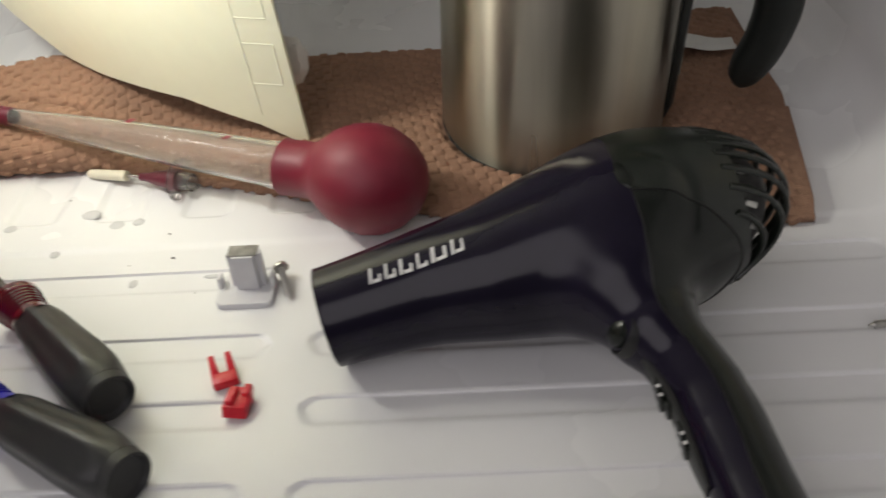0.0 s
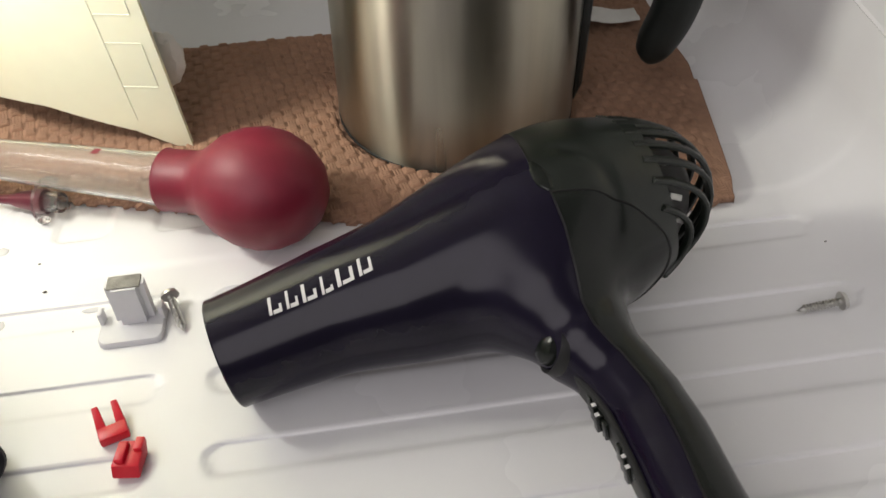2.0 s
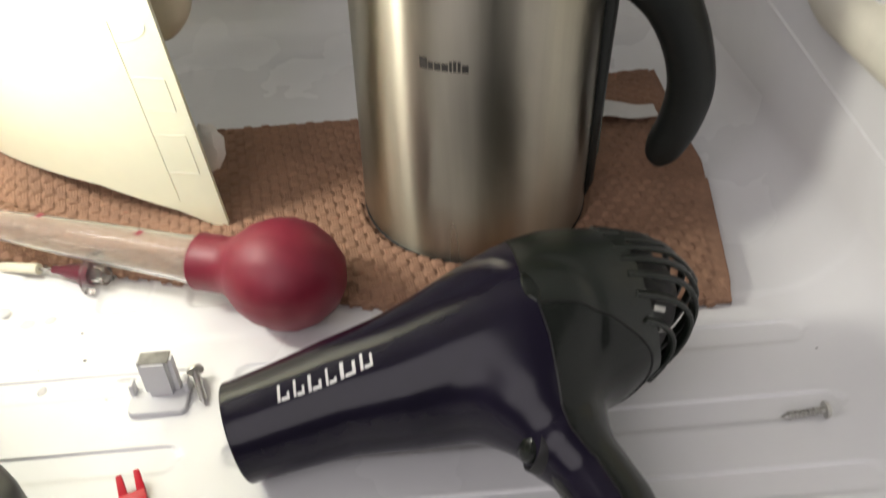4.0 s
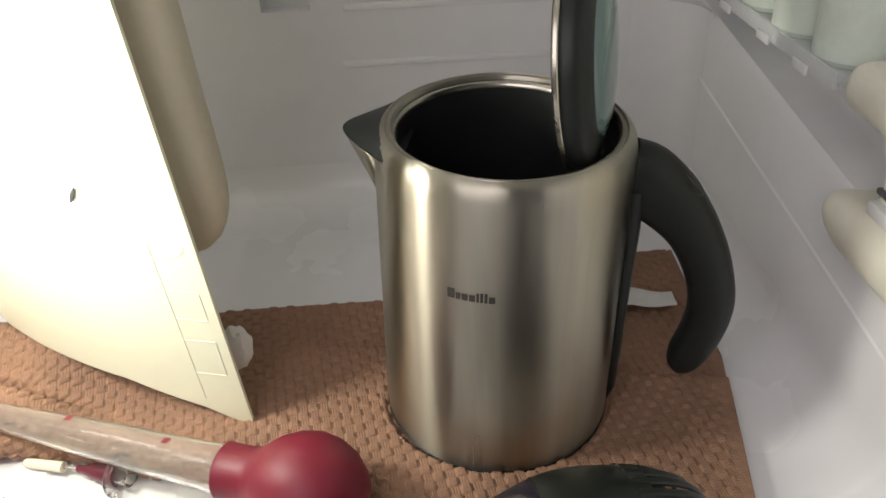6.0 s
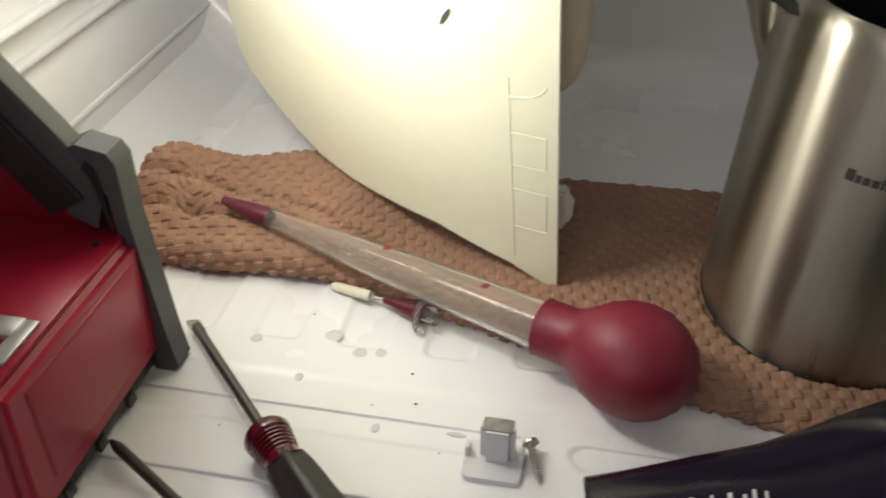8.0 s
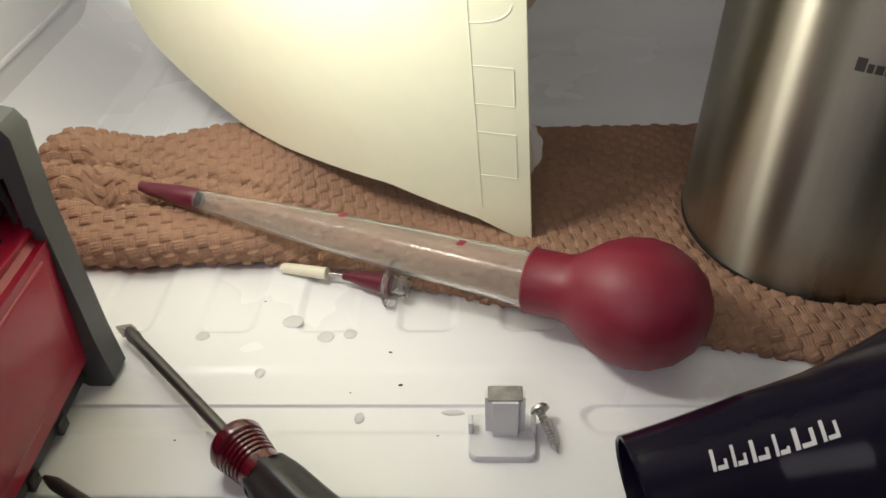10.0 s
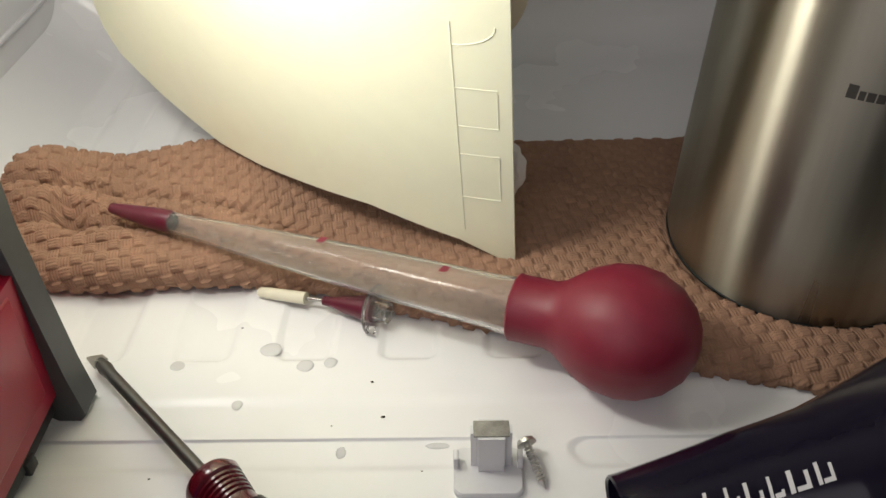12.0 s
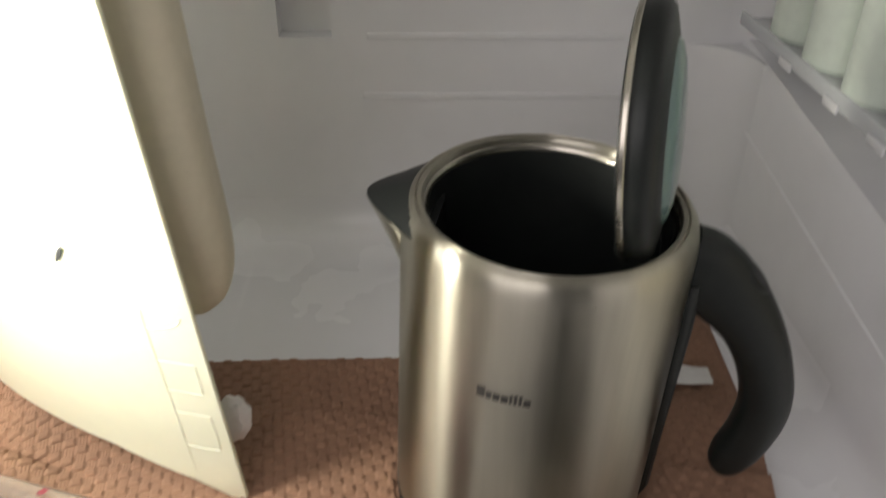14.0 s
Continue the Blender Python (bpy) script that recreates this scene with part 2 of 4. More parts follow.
def floor_height(x, y):
    z = 0.0
    for yc in ROWS_Y:
        if abs(y - yc) < 0.013:
            for x0, x1 in ((-0.40, -0.082), (-0.061, 0.262)):
                d = pill(x, y, x0, x1, yc - 0.0095, yc + 0.0095, 0.0095)
                z -= 0.0016 * step01(-0.0002, 0.0008 if y > yc else 0.0045, d)
    if y > 0.36:
        for xc in RIBS_X:
            if abs(x - xc) < 0.02:
                d = pill(x, y, xc - 0.016, xc + 0.016, 0.388, 0.755, 0.007)
                z -= 0.0019 * (1 - step01(-0.20, -0.12, xc) * step01(0.50, 0.58, y)) * step01(-0.0002, 0.0022, d)
    z += 0.0012 * step01(0.357, 0.364, y)
    r = 0.048
    left = -0.407 - x
    if left > 0:
        z += 0.55 * left + 5 * left * left
    for d in (x - (XR - r), y - (YB - r)):
        if d > 0:
            z += r - math.sqrt(max(0, r * r - min(d, r) ** 2))
    return z


def floor_part():
    xs = [XL + 0.0001] + [XL + 0.0008 * k for k in range(1, 10)] + list(np.arange(XL + 0.010, XR - 0.010, 0.002)) + [XR - 0.0008 * k for k in range(9, 0, -1)] + [XR - 0.0001]
    ys = list(np.arange(YF, 0.12, 0.01)) + sorted(list(np.arange(0.12, 0.45, 0.0016)) + [yc + 0.0095 + e for yc in ROWS_Y for e in (0.0003, -0.0001, -0.0005, -0.0009)]) + list(np.arange(0.45, YB - 0.010, 0.005)) + [YB - 0.0008 * k for k in range(10, 0, -1)] + [YB - 0.0001]
    verts = [(x, y, floor_height(x, y)) for y in ys for x in xs]
    n = len(xs)
    faces = [(j * n + i, j * n + i + 1, (j + 1) * n + i + 1, (j + 1) * n + i) for j in range(len(ys) - 1) for i in range(n - 1)]
    me = bpy.data.meshes.new("floor")
    me.from_pydata(verts, [], faces)
    me.polygons.foreach_set("use_smooth", [True] * len(me.polygons))
    me.materials.append(liner_floor_white)
    return tagged(new("floor", me), "glossy white moulded plastic floor with shallow grooves", "floor", kind="structure")


floor_part()

wall_l = extruded([(XL, 0.025), (XL, 0.106), (XL - 0.007, 0.116), (XL - 0.007, 0.36), (XL, 0.37), (XL, 0.62), (XL - 0.05, 0.62), (XL - 0.05, 0.025)], YF, YB + 0.04)
tagged(part("wall_west", wall_l, liner_white, None, angle=80), "glossy white plastic side wall with moulded ledge", "wall", kind="structure")
SLOPE = 0.12
wall_r = extruded([(XR, -0.05), (XR, 0.158), (XR + 0.004, 0.164), (XR + 0.034, 0.166), (XR + 0.04, 0.172), (XR + 0.04, 0.60), (XR + 0.09, 0.60), (XR + 0.09, -0.05)], YF, YB + 0.04, SLOPE, 0.5)
tagged(part("wall_east", wall_r, liner_white, None, angle=50), "glossy white plastic side wall with a long ledge", "wall", kind="structure")


tagged(part("trim", extruded([(XR - 0.0012, 0.094), (XR, 0.0925), (XR + 0.002, 0.0925), (XR + 0.002, 0.0955), (XR, 0.0955)], YF, YB - 0.03, SLOPE, 0.42), liner_white, None), "thin moulded crease on the side wall", "trim", kind="structure")


def back_wall():
    bm = bmesh.new()
    x0, x1 = XL - 0.02, XR + 0.06
    # pocket in the wall
    px0, px1, pz0, pz1 = -0.088, -0.044, 0.197, 0.30
    for a, b, c, d, y in ((x0, px0, 0.03, 0.62, 0), (px1, x1, 0.03, 0.62, 0), (px0, px1, 0.03, pz0, 0), (px0, px1, pz1, 0.62, 0)):
        join(bm, box_bm(a, b, YB, YB + 0.04, c, d))
    join(bm, box_bm(px0, px1, YB + 0.018, YB + 0.04, pz0, pz1))
    return bm


tagged(part("wall_north", back_wall(), liner_white, None, smooth=False), "glossy white plastic back wall with a pocket", "wall", kind="structure")


def corner(x1, z0, z1, r=0.055):
    """A rounded inner corner between the back wall and a side wall."""
    bm = bmesh.new()
    flat = [(x1 + 0.002, YB + 0.002), (x1 - r, YB + 0.002)] + [(x1 - r + r * math.sin(a), YB - r + r * math.cos(a)) for a in np.linspace(0.02, math.pi / 2 - 0.02, 14)] + [(x1 + 0.002, YB - r)]
    ends = [[bm.verts.new((x, y, z)) for x, y in flat] for z in (z0, z1)]
    for k in range(len(flat)):
        q = (k + 1) % len(flat)
        bm.faces.new((ends[0][k], ends[0][q], ends[1][q], ends[1][k]))
    bm.faces.new(ends[0][::-1])
    bm.faces.new(ends[1])
    bmesh.ops.recalc_face_normals(bm, faces=bm.faces[:])
    tagged(part("trim", bm, liner_white, None, angle=50), "rounded white inner corner of the liner", "trim", kind="structure")


corner(XR, 0.02, 0.192)
corner(XR + 0.04, 0.196, 0.62)
for z in (0.058, 0.118, 0.143):
    tagged(part("trim", box_bm(XL - 0.012, XL + 0.0025, YF, YB - 0.002, z, z + 0.005, 0.002), liner_white, None), "long moulded ridge on the side wall", "trim", kind="structure")
for k, (z, xa, xb) in enumerate(((0.143, -0.02, 0.22), (0.195, -0.015, 0.20))):
    tagged(part("trim", box_bm(xa, xb, YB - 0.0012, YB + 0.003, z, z + 0.006, 0.001), liner_white, None), "thin moulded ridge on the back wall", "trim", kind="structure")
tagged(part("ceiling", box_bm(XL - 0.06, XR + 0.1, 0.1, YB + 0.05, 0.62, 0.65), liner_white, None, smooth=False), "white plastic top of the compartment", "ceiling", kind="structure")


# ---- bath-style kitchen towel ----
FRONT = ((-0.345, 0.440), (-0.29, 0.440), (-0.24, 0.444), (-0.19, 0.438), (-0.15, 0.425), (-0.08, 0.402), (0.0, 0.378), (0.06, 0.362), (0.14, 0.352), (0.235, 0.352))


def lerp_table(table, x):
    if x <= table[0][0]:
        return table[0][1]
    for (a, b), (c, d) in zip(table, table[1:]):
        if x <= c:
            t = (x - a) / (c - a)
            return b + (d - b) * t
    return table[-1][1]


BACK = ((-0.40, 0.535), (-0.33, 0.548), (-0.29, 0.560), (-0.25, 0.590), (-0.12, 0.598), (0.04, 0.600), (0.20, 0.648), (0.262, 0.652))


FOLD = ((-0.20, 0.540), (-0.094, 0.537), (0.009, 0.532), (0.09, 0.510), (0.175, 0.486), (0.26, 0.473))


def weave(u, v):
    """Basket weave: blocks of threads that stand proud by turns."""
    c = CELL
    a, b = u / c, v / c
    i, j = math.floor(a), math.floor(b)
    fa, fb = a - i - 0.5, b - j - 0.5
    groove = step01(0.56, 0.34, abs(fa)) * step01(0.56, 0.34, abs(fb))
    rib = 0.5 + 0.5 * math.cos(2 * math.pi * 3 * (fa if (i + j) % 2 else fb))
    level = 1.0 if (i + j) % 2 else 0.30
    return groove * level * (0.88 + 0.12 * rib)


def towel_height(x, y):
    """Height of the cloth below its weave: folds at one end, a second layer in front."""
    f, b = lerp_table(FRONT, x), lerp_table(BACK, x)
    z = 0.0036
    left = step01(-0.17, -0.28, x)
    warp = 0.010 * noise.noise(Vector((x * 9, y * 6, 0.3))) + 0.10 * (x + 0.30)
    near = 1 - step01(0.490, 0.520, y + warp)
    ridge = 2 * abs(math.cos(math.pi * (y - 0.4610 + warp) / 0.0255)) ** 0.7 - 1
    size = 0.8 + 0.5 * noise.noise(Vector((x * 13, y * 24, 3.0)))
    z += left * (0.0180 + near * 0.0100 * size * ridge + 0.007 * noise.noise(Vector((x * 20, y * 24, 0.9))))
    # crease that doubles back near the end
    d = (x + 0.340) * 0.7 + (y - 0.475) * 0.7
    z -= 0.007 * math.exp(-(d / 0.009) ** 2 - ((x + 0.345) / 0.020) ** 2)
    z += 0.006 * math.exp(-((d + 0.016) / 0.010) ** 2 - ((x + 0.350) / 0.024) ** 2)
    # bunched corner and the hump below the panel
    z += 0.030 * math.exp(-((x + 0.375) / 0.042) ** 2 - ((y - 0.525) / 0.030) ** 2)
    z += 0.014 * math.exp(-((x + 0.300) / 0.045) ** 2 - ((y - 0.545) / 0.030) ** 2)
    z += 0.017 * math.exp(-((x + 0.215) / 0.040) ** 2 - ((y - 0.545) / 0.035) ** 2)
    z += 0.0016 * noise.noise(Vector((x * 9, y * 9, 5)))
    # second layer folded over the front half
    fold = lerp_table(FOLD, x) + 0.003 * noise.noise(Vector((x * 12, 0, 9)))
    z += 0.0048 * (1 - step01(fold - 0.0025, fold + 0.0025, y)) * step01(-0.16, -0.10, x)
    if (x - 0.088) ** 2 + (y - 0.475) ** 2 < 0.0785 ** 2:
        z = min(z, 0.0074 + 0.055 * (y - 0.475))
    edge = min(b - y, 0.259 - x + 0.12 * (y - 0.475 if y < 0.475 else 0), x + 0.402)
    soft = 0.004 + 0.010 * left
    e = min(1.0, max(0.0, edge / soft))
    return max(0.0, z) * (0.15 + 0.85 * math.sqrt(e * (2 - e)))


def towel():
    nx, nroll, nflat = 720, 44, 280
    ny = nroll + nflat
    points = np.zeros((ny + 1, nx + 1, 3))
    for i in range(nx + 1):
        x0 = -0.402 + 0.660 * i / nx
        for j in range(ny + 1):
            v = max(0.0, (j - nroll) / nflat)
            x = x0 + 0.03 * (v * 2 - 1) * step01(0.1, 0.26, x0) * (1 if v < 0.5 else 0.2)
            f, b = lerp_table(FRONT, x), lerp_table(BACK, x)
            f += 0.0025 * noise.noise(Vector((x * 30, 1, 1))) + 0.004 * noise.noise(Vector((x * 12, 4, 1))) * step01(-0.15, -0.25, x)
            b += 0.002 * noise.noise(Vector((x * 30, 7, 1)))
            r = 0.0024 + 0.0090 * step01(-0.16, -0.27, x) * (1 + 0.25 * noise.noise(Vector((x * 18, 2, 6))))
            r *= 0.4 + 0.6 * min(1.0, (x0 + 0.402) / 0.012)
            if j < nroll:
                a = radians(-65 + 155 * j / nroll)
                y, z = f + r - r * math.cos(a), r + r * math.sin(a)
            else:
                y = f + r + (b - f - r) * v
                k = step01(0.0, 0.008 + 1.1 * r, y - f - r)
                z = 2 * r + (towel_height(x, y) - 2 * r) * k
            lift = max(0.0, floor_height(x, y)) if x > 0.245 or y > 0.73 else 0.0012
            points[j, i] = (x, y, z + lift)
    du, dv = np.gradient(points, axis=1), np.gradient(points, axis=0)
    normal = np.cross(du, dv)
    normal /= np.maximum(np.linalg.norm(normal, axis=2, keepdims=True), 1e-9)
    # length along the cloth, so that the weave follows the folds
    run = np.zeros((ny + 1, nx + 1))
    run[1:] = np.cumsum(np.linalg.norm(np.diff(points, axis=0), axis=2), axis=0)
    run += points[0:1, :, 1] - 0.35
    verts, faces, coords = [], [], []
    for j in range(ny + 1):
        for i in range(nx + 1):
            x, y, z = points[j, i]
            u, v = x * 0.985 + run[j, i] * 0.17, run[j, i] * 0.985 - x * 0.17
            under = step01(0.076, 0.080, math.hypot(x - 0.088, y - 0.475))
            side = min(j, ny - j, i * 1.5, (nx - i) * 1.5)
            h = 0.0025 * weave(u, v) * under * step01(0, 7, side) * (0.25 + 0.75 * step01(9, 14, nx - i))
            nrm = normal[j, i]
            verts.append((x + nrm[0] * h, y + nrm[1] * h, max(0.0006, z + nrm[2] * h)))
            coords.append((u, v))
    n = nx + 1
    faces = [(j * n + i, j * n + i + 1, (j + 1) * n + i + 1, (j + 1) * n + i) for j in range(ny) for i in range(nx)]
    # skirt down to the floor
    rim = [i for i in range(n)] + [j * n + nx for j in range(1, ny + 1)] + [ny * n + i for i in range(nx - 1, -1, -1)] + [j * n for j in range(ny - 1, 0, -1)]
    base = len(verts)
    for k in rim:
        x, y, z = verts[k]
        verts.append((x, y, 0.0005))
        coords.append(coords[k])
    for k in range(len(rim)):
        q = (k + 1) % len(rim)
        faces.append((rim[k], base + k, base + q, rim[q]))
    me = bpy.data.meshes.new("towel")
    me.from_pydata(verts, [], faces)
    uv = me.uv_layers.new(name="cloth")
    loops = np.zeros(len(me.loops), dtype=np.int32)
    me.loops.foreach_get("vertex_index", loops)
    uv.data.foreach_set("uv", np.array(coords)[loops].astype(np.float32).ravel())
    me.polygons.foreach_set("use_smooth", [True] * len(me.polygons))
    me.materials.append(towel_brown)
    return tagged(new("towel", me), "brown basket-weave cotton towel, rumpled at one end, on the floor", "towel")


towel()


# ---- curved cream panel that stands on the towel ----
def panel_y(x, z):
    u = max(0.0, -0.079 - x)
    return 0.459 + 0.20 * u + 1.6 * u * u - 0.12 * z


def panel_low(u):
    """The height of the panel's lower edge, u from its near end."""
    return lerp_table(((0, 0.0085), (0.006, 0.0085), (0.031, 0.021), (0.084, 0.034), (0.156, 0.036), (0.186, 0.040), (0.23, 0.058), (0.262, 0.074), (0.275, 0.10)), u)


def panel():
    root = thing("appliance_panel", (-0.079, 0.459, 0.008), "curved cream plastic cover panel standing on the towel", "panel")

    def at(u, v):
        s = 0.27 * u
        z = panel_low(s) + (0.43 - panel_low(s)) * v
        x = -0.079 - s - 0.045 * max(0, z) 
        return Vector((x, panel_y(-0.079 - s, z), z))
    bm = thick(sheet(60, 50, at), -0.0028)
    bmesh.ops.recalc_face_normals(bm, faces=bm.faces[:])
    sheet_part = part("sheet", bm, panel_cream, root)
    # raised rectangles and a line moulded near the edge

    def on(s, z, lift=0.0008):
        return Vector((-0.079 - s - 0.045 * z, panel_y(-0.079 - s, z) - lift, z))

    def line(points, name):
        rows = [(*on(s, z, 0.0001), 0.0004, 0.0003) for s, z in points]
        part(name, swept(rows, 6, (0, -1, 0)), panel_cream, sheet_part)
    line([(0.028, 0.03 + 0.006 * k) for k in range(23)], "moulded_line")
    for z0, z1 in ((0.055, 0.085), (0.103, 0.126)):
        line([(0.028, z0), (0.007, z0)], "moulded_line")
        line([(0.007, z0 + 0.001), (0.007, z1 - 0.001)], "moulded_line")
        line([(0.007, z1), (0.028, z1)], "moulded_line")
    line([(0.028 - 0.022 * math.sin(a) * 0.95, 0.150 + 0.010 * (1 - math.cos(a))) for a in np.linspace(0, 1.6, 9)], "moulded_line")
    # slot with a dark tab
    rows = [(*on(0.060 + 0.006 * k / 6, 0.196 - 0.010 * k / 6, 0.0012), 0.0011 * math.sin(math.pi * (k + 0.5) / 7) + 0.0003, 0.0006) for k in range(7)]
    part("slot", swept(rows, 8, (0, -1, 0)), tool_grey, sheet_part, "small dark slot")
    # air duct behind the panel
    rows = smooth_points([(-0.108, 0.490, 0.140, 0.008, 0.008), (-0.103, 0.489, 0.147, 0.020, 0.015), (-0.099, 0.484, 0.172, 0.026, 0.018), (-0.102, 0.470, 0.25, 0.028, 0.02), (-0.108, 0.452, 0.42, 0.028, 0.02)], 6)
    duct_part = part("duct", swept([tuple(r) for r in rows], 24, (0, 1, 0), 3.0), duct_beige, root, "beige moulded duct on the back")
    bm = box_bm(-0.077, -0.0735, 0.474, 0.486, 0.186, 0.208, 0.001)
    part("latch", bm, clip_grey, duct_part, "small greyish latch")
    # crumpled foam tab
    bm = bmesh.new()
    bmesh.ops.create_icosphere(bm, subdivisions=3, radius=1)
    for v in bm.verts:
        k = 1 + 0.25 * noise.noise(v.co * 2.3)
        v.co = Vector((-0.084 + 0.010 * v.co.x * k, 0.474 + 0.007 * v.co.y * k, 0.062 + 0.017 * v.co.z * k))
    part("foam_tab", bm, paper_white, root, "white crumpled foam tab")


panel()


# ---- kettle ----
def kettle():
    root = thing("kettle", (0.088, 0.475, 0.0095), "brushed stainless steel electric kettle with open lid", "kettle")
    m = pose(0.088, 0.475, 0.0095, 3.2, 1.4, 0) @ pose(0, 0, 0, 0, 0, -12)
    body = turned([(0.0, 0.002), (0.070, 0.0), (0.0742, 0.001), (0.0752, 0.004), (0.0752, 0.05), (0.0748, 0.12), (0.0744, 0.190), (0.0740, 0.197), (0.0726, 0.2030), (0.0700, 0.2065), (0.0680, 0.2075), (0.0672, 0.2066), (0.0665, 0.2074), (0.0645, 0.2070), (0.0632, 0.2050), (0.0630, 0.2025)], 96, m)
    body_part = part("body", body, steel, root, "brushed steel body", angle=28)
    part("base_ring", turned([(0.0700, -0.0008), (0.0745, -0.0005), (0.0756, 0.0010), (0.0756, 0.0022), (0.0750, 0.0026)], 96, m), kettle_black, body_part)
    part("inner_rim", turned([(0.0631, 0.2040), (0.0618, 0.2030), (0.0610, 0.2010), (0.0608, 0.196)], 96, m), steel_rim, body_part)
    part("interior", turned([(0.0609, 0.2005), (0.0602, 0.19), (0.062, 0.10), (0.062, 0.02), (0.0, 0.018)], 72, m), kettle_inner_shade, root, "interior, near-black in colour for the shade inside")
    # inner filter at the spout
    f = swept([(-0.0585, 0, 0.19, 0.003, 0.022), (-0.057, 0, 0.15, 0.004, 0.022), (-0.058, 0, 0.12, 0.002, 0.02)], 16, (0, 1, 0), 3)
    f.transform(m)
    part("filter", f, kettle_black, root)
    # spout: a V of steel with a black lip
    bm = bmesh.new()
    rows = []
    for k in range(13):
        t = k / 12
        a = radians(180 + 34 * (2 * t - 1))
        out = (1 - abs(2 * t - 1) ** 1.9)
        top = Vector((0.0735 * math.cos(a) - 0.0205 * out, 0.0735 * math.sin(a) * (1 - 0.55 * out * 0.6), 0.1975 + 0.0005 * out))
        low = Vector((0.0748 * math.cos(a * 1.0), 0.0748 * math.sin(a) * 0.55, 0.152 + 0.04 * abs(2 * t - 1)))
        rows.append([bm.verts.new(low.lerp(top, s)) for s in (0, 0.33, 0.66, 1.0)])
    for a, b in zip(rows, rows[1:]):
        for i in range(3):
            bm.faces.new((a[i], b[i], b[i + 1], a[i + 1]))
    tops = [r[3].co.copy() for r in rows]
    bmesh.ops.recalc_face_normals(bm, faces=bm.faces[:])
    bm.transform(m)
    spout_part = part("spout", bm, steel, root, "short pointed steel spout", angle=70)
    bm = bmesh.new()
    lip = [bm.verts.new(v + Vector((0, 0, 0.001))) for v in tops]
    edge = [bm.verts.new((0.068 * math.cos(radians(180 + 36 * (2 * k / 12 - 1))), 0.068 * math.sin(radians(180 + 36 * (2 * k / 12 - 1))), 0.2066)) for k in range(13)]
    for k in range(12):
        bm.faces.new((lip[k], lip[k + 1], edge[k + 1], edge[k]))
    bmesh.ops.recalc_face_normals(bm, faces=bm.faces[:])
    thick(bm, 0.002)
    bm.transform(m)
    part("spout_lip", bm, kettle_black, spout_part, "black plastic spout lip")
    # handle
    pts = [(0.066, 0, 0.184, 0.018, 0.0155), (0.078, 0, 0.177, 0.0215, 0.0155), (0.093, 0, 0.166, 0.0195, 0.015), (0.110, 0, 0.147, 0.0160, 0.0145), (0.123, 0, 0.122, 0.0145, 0.014), (0.130, 0, 0.095, 0.0140, 0.0135), (0.128, 0, 0.070, 0.0130, 0.013), (0.1215, 0, 0.050, 0.0115, 0.012), (0.1165, 0, 0.041, 0.0075, 0.009), (0.1145, 0, 0.0385, 0.002, 0.004)]
    h = swept([tuple(r) for r in smooth_points(pts, 6)], 28, (0, 1, 0), 2.4)
    h.transform(m)
    handle_part = part("handle", h, kettle_black, root, "curved matt black plastic handle")
    # bracket below the handle, down the body
    s = swept([(0.0725, 0, 0.176, 0.008, 0.017), (0.0735, 0, 0.145, 0.0075, 0.0165), (0.0740, 0, 0.08, 0.006, 0.0155), (0.0742, 0, 0.025, 0.0055, 0.015), (0.0735, 0, 0.014, 0.003, 0.012)], 20, (0, 1, 0), 3)
    s.transform(m)
    strip_part = part("handle_strip", s, kettle_black, root)
    g = swept([(0.0795, 0.004, 0.14, 0.0012, 0.004), (0.0800, 0.004, 0.04, 0.0012, 0.004)], 12, (0, 1, 0), 3)
    g.transform(m)
    part("water_gauge", g, lid_glass, strip_part, "narrow clear water gauge")
    # release button, a shallow arc on the handle
    b = turned([(0.0, 0.0012), (0.0075, 0.0012), (0.0085, 0.0002), (0.0085, -0.002)], 28, m @ Matrix.Translation((0.1056, -0.002, 0.1785)) @ Matrix.Rotation(radians(46), 4, "Y") @ Matrix.Diagonal((1.25, 1, 1, 1)))
    part("release_button", b, kettle_black, handle_part)
    # open lid, upright
    lm = m @ Matrix.Translation((0.0385, 0.0, 0.2490)) @ pose(0, 0, 0, 0, 83, -7)
    lid = turned([(0.0, -0.007), (0.050, -0.007), (0.0575, -0.006), (0.0595, -0.003), (0.0600, 0.004), (0.0585, 0.0075), (0.0560, 0.0095), (0.0430, 0.0120), (0.0415, 0.0105), (0.0, 0.0105)], 72, lm)
    lid_part = part("lid", lid, kettle_black, root, "black plastic lid, open")
    ring = turned([(0.0598, -0.0052), (0.0609, -0.0045), (0.0609, -0.0028), (0.0602, -0.0022)], 72, lm)
    part("lid_ring", ring, steel_rim, lid_part)
    dome = turned([(0.0424, 0.0118), (0.0405, 0.0137), (0.033, 0.0158), (0.02, 0.0172), (0.0, 0.0178)], 48, lm)
    part("lid_window", dome, lid_glass, lid_part, "greenish glass lid window")
    hinge = box_bm(0.034, 0.056, -0.010, 0.010, 0.184, 0.1965, 0.002)
    hinge.transform(m)
    part("hinge", hinge, kettle_black, root)
    # maker's mark as plain bars
    a0 = -math.pi / 2 - radians(-12) - 0.515
    widths = ((0.0042, 0.0064), (0.0026, 0.0042), (0.0034, 0.0042), (0.0034, 0.0042), (0.0014, 0.0058), (0.0016, 0.0062), (0.0016, 0.0062), (0.0034, 0.0042))
    s = 0.0
    for w, hh in widths:
        bm = sheet(3, 1, lambda u, v: Vector((0.07515 * math.cos(a0 + (s + w * u) / 0.075), 0.07515 * math.sin(a0 + (s + w * u) / 0.075), 0.1365 + hh * v)))
        thick(bm, 0.0002)
        bm.transform(m)
        part("mark", bm, logo_grey, body_part, smooth=False)
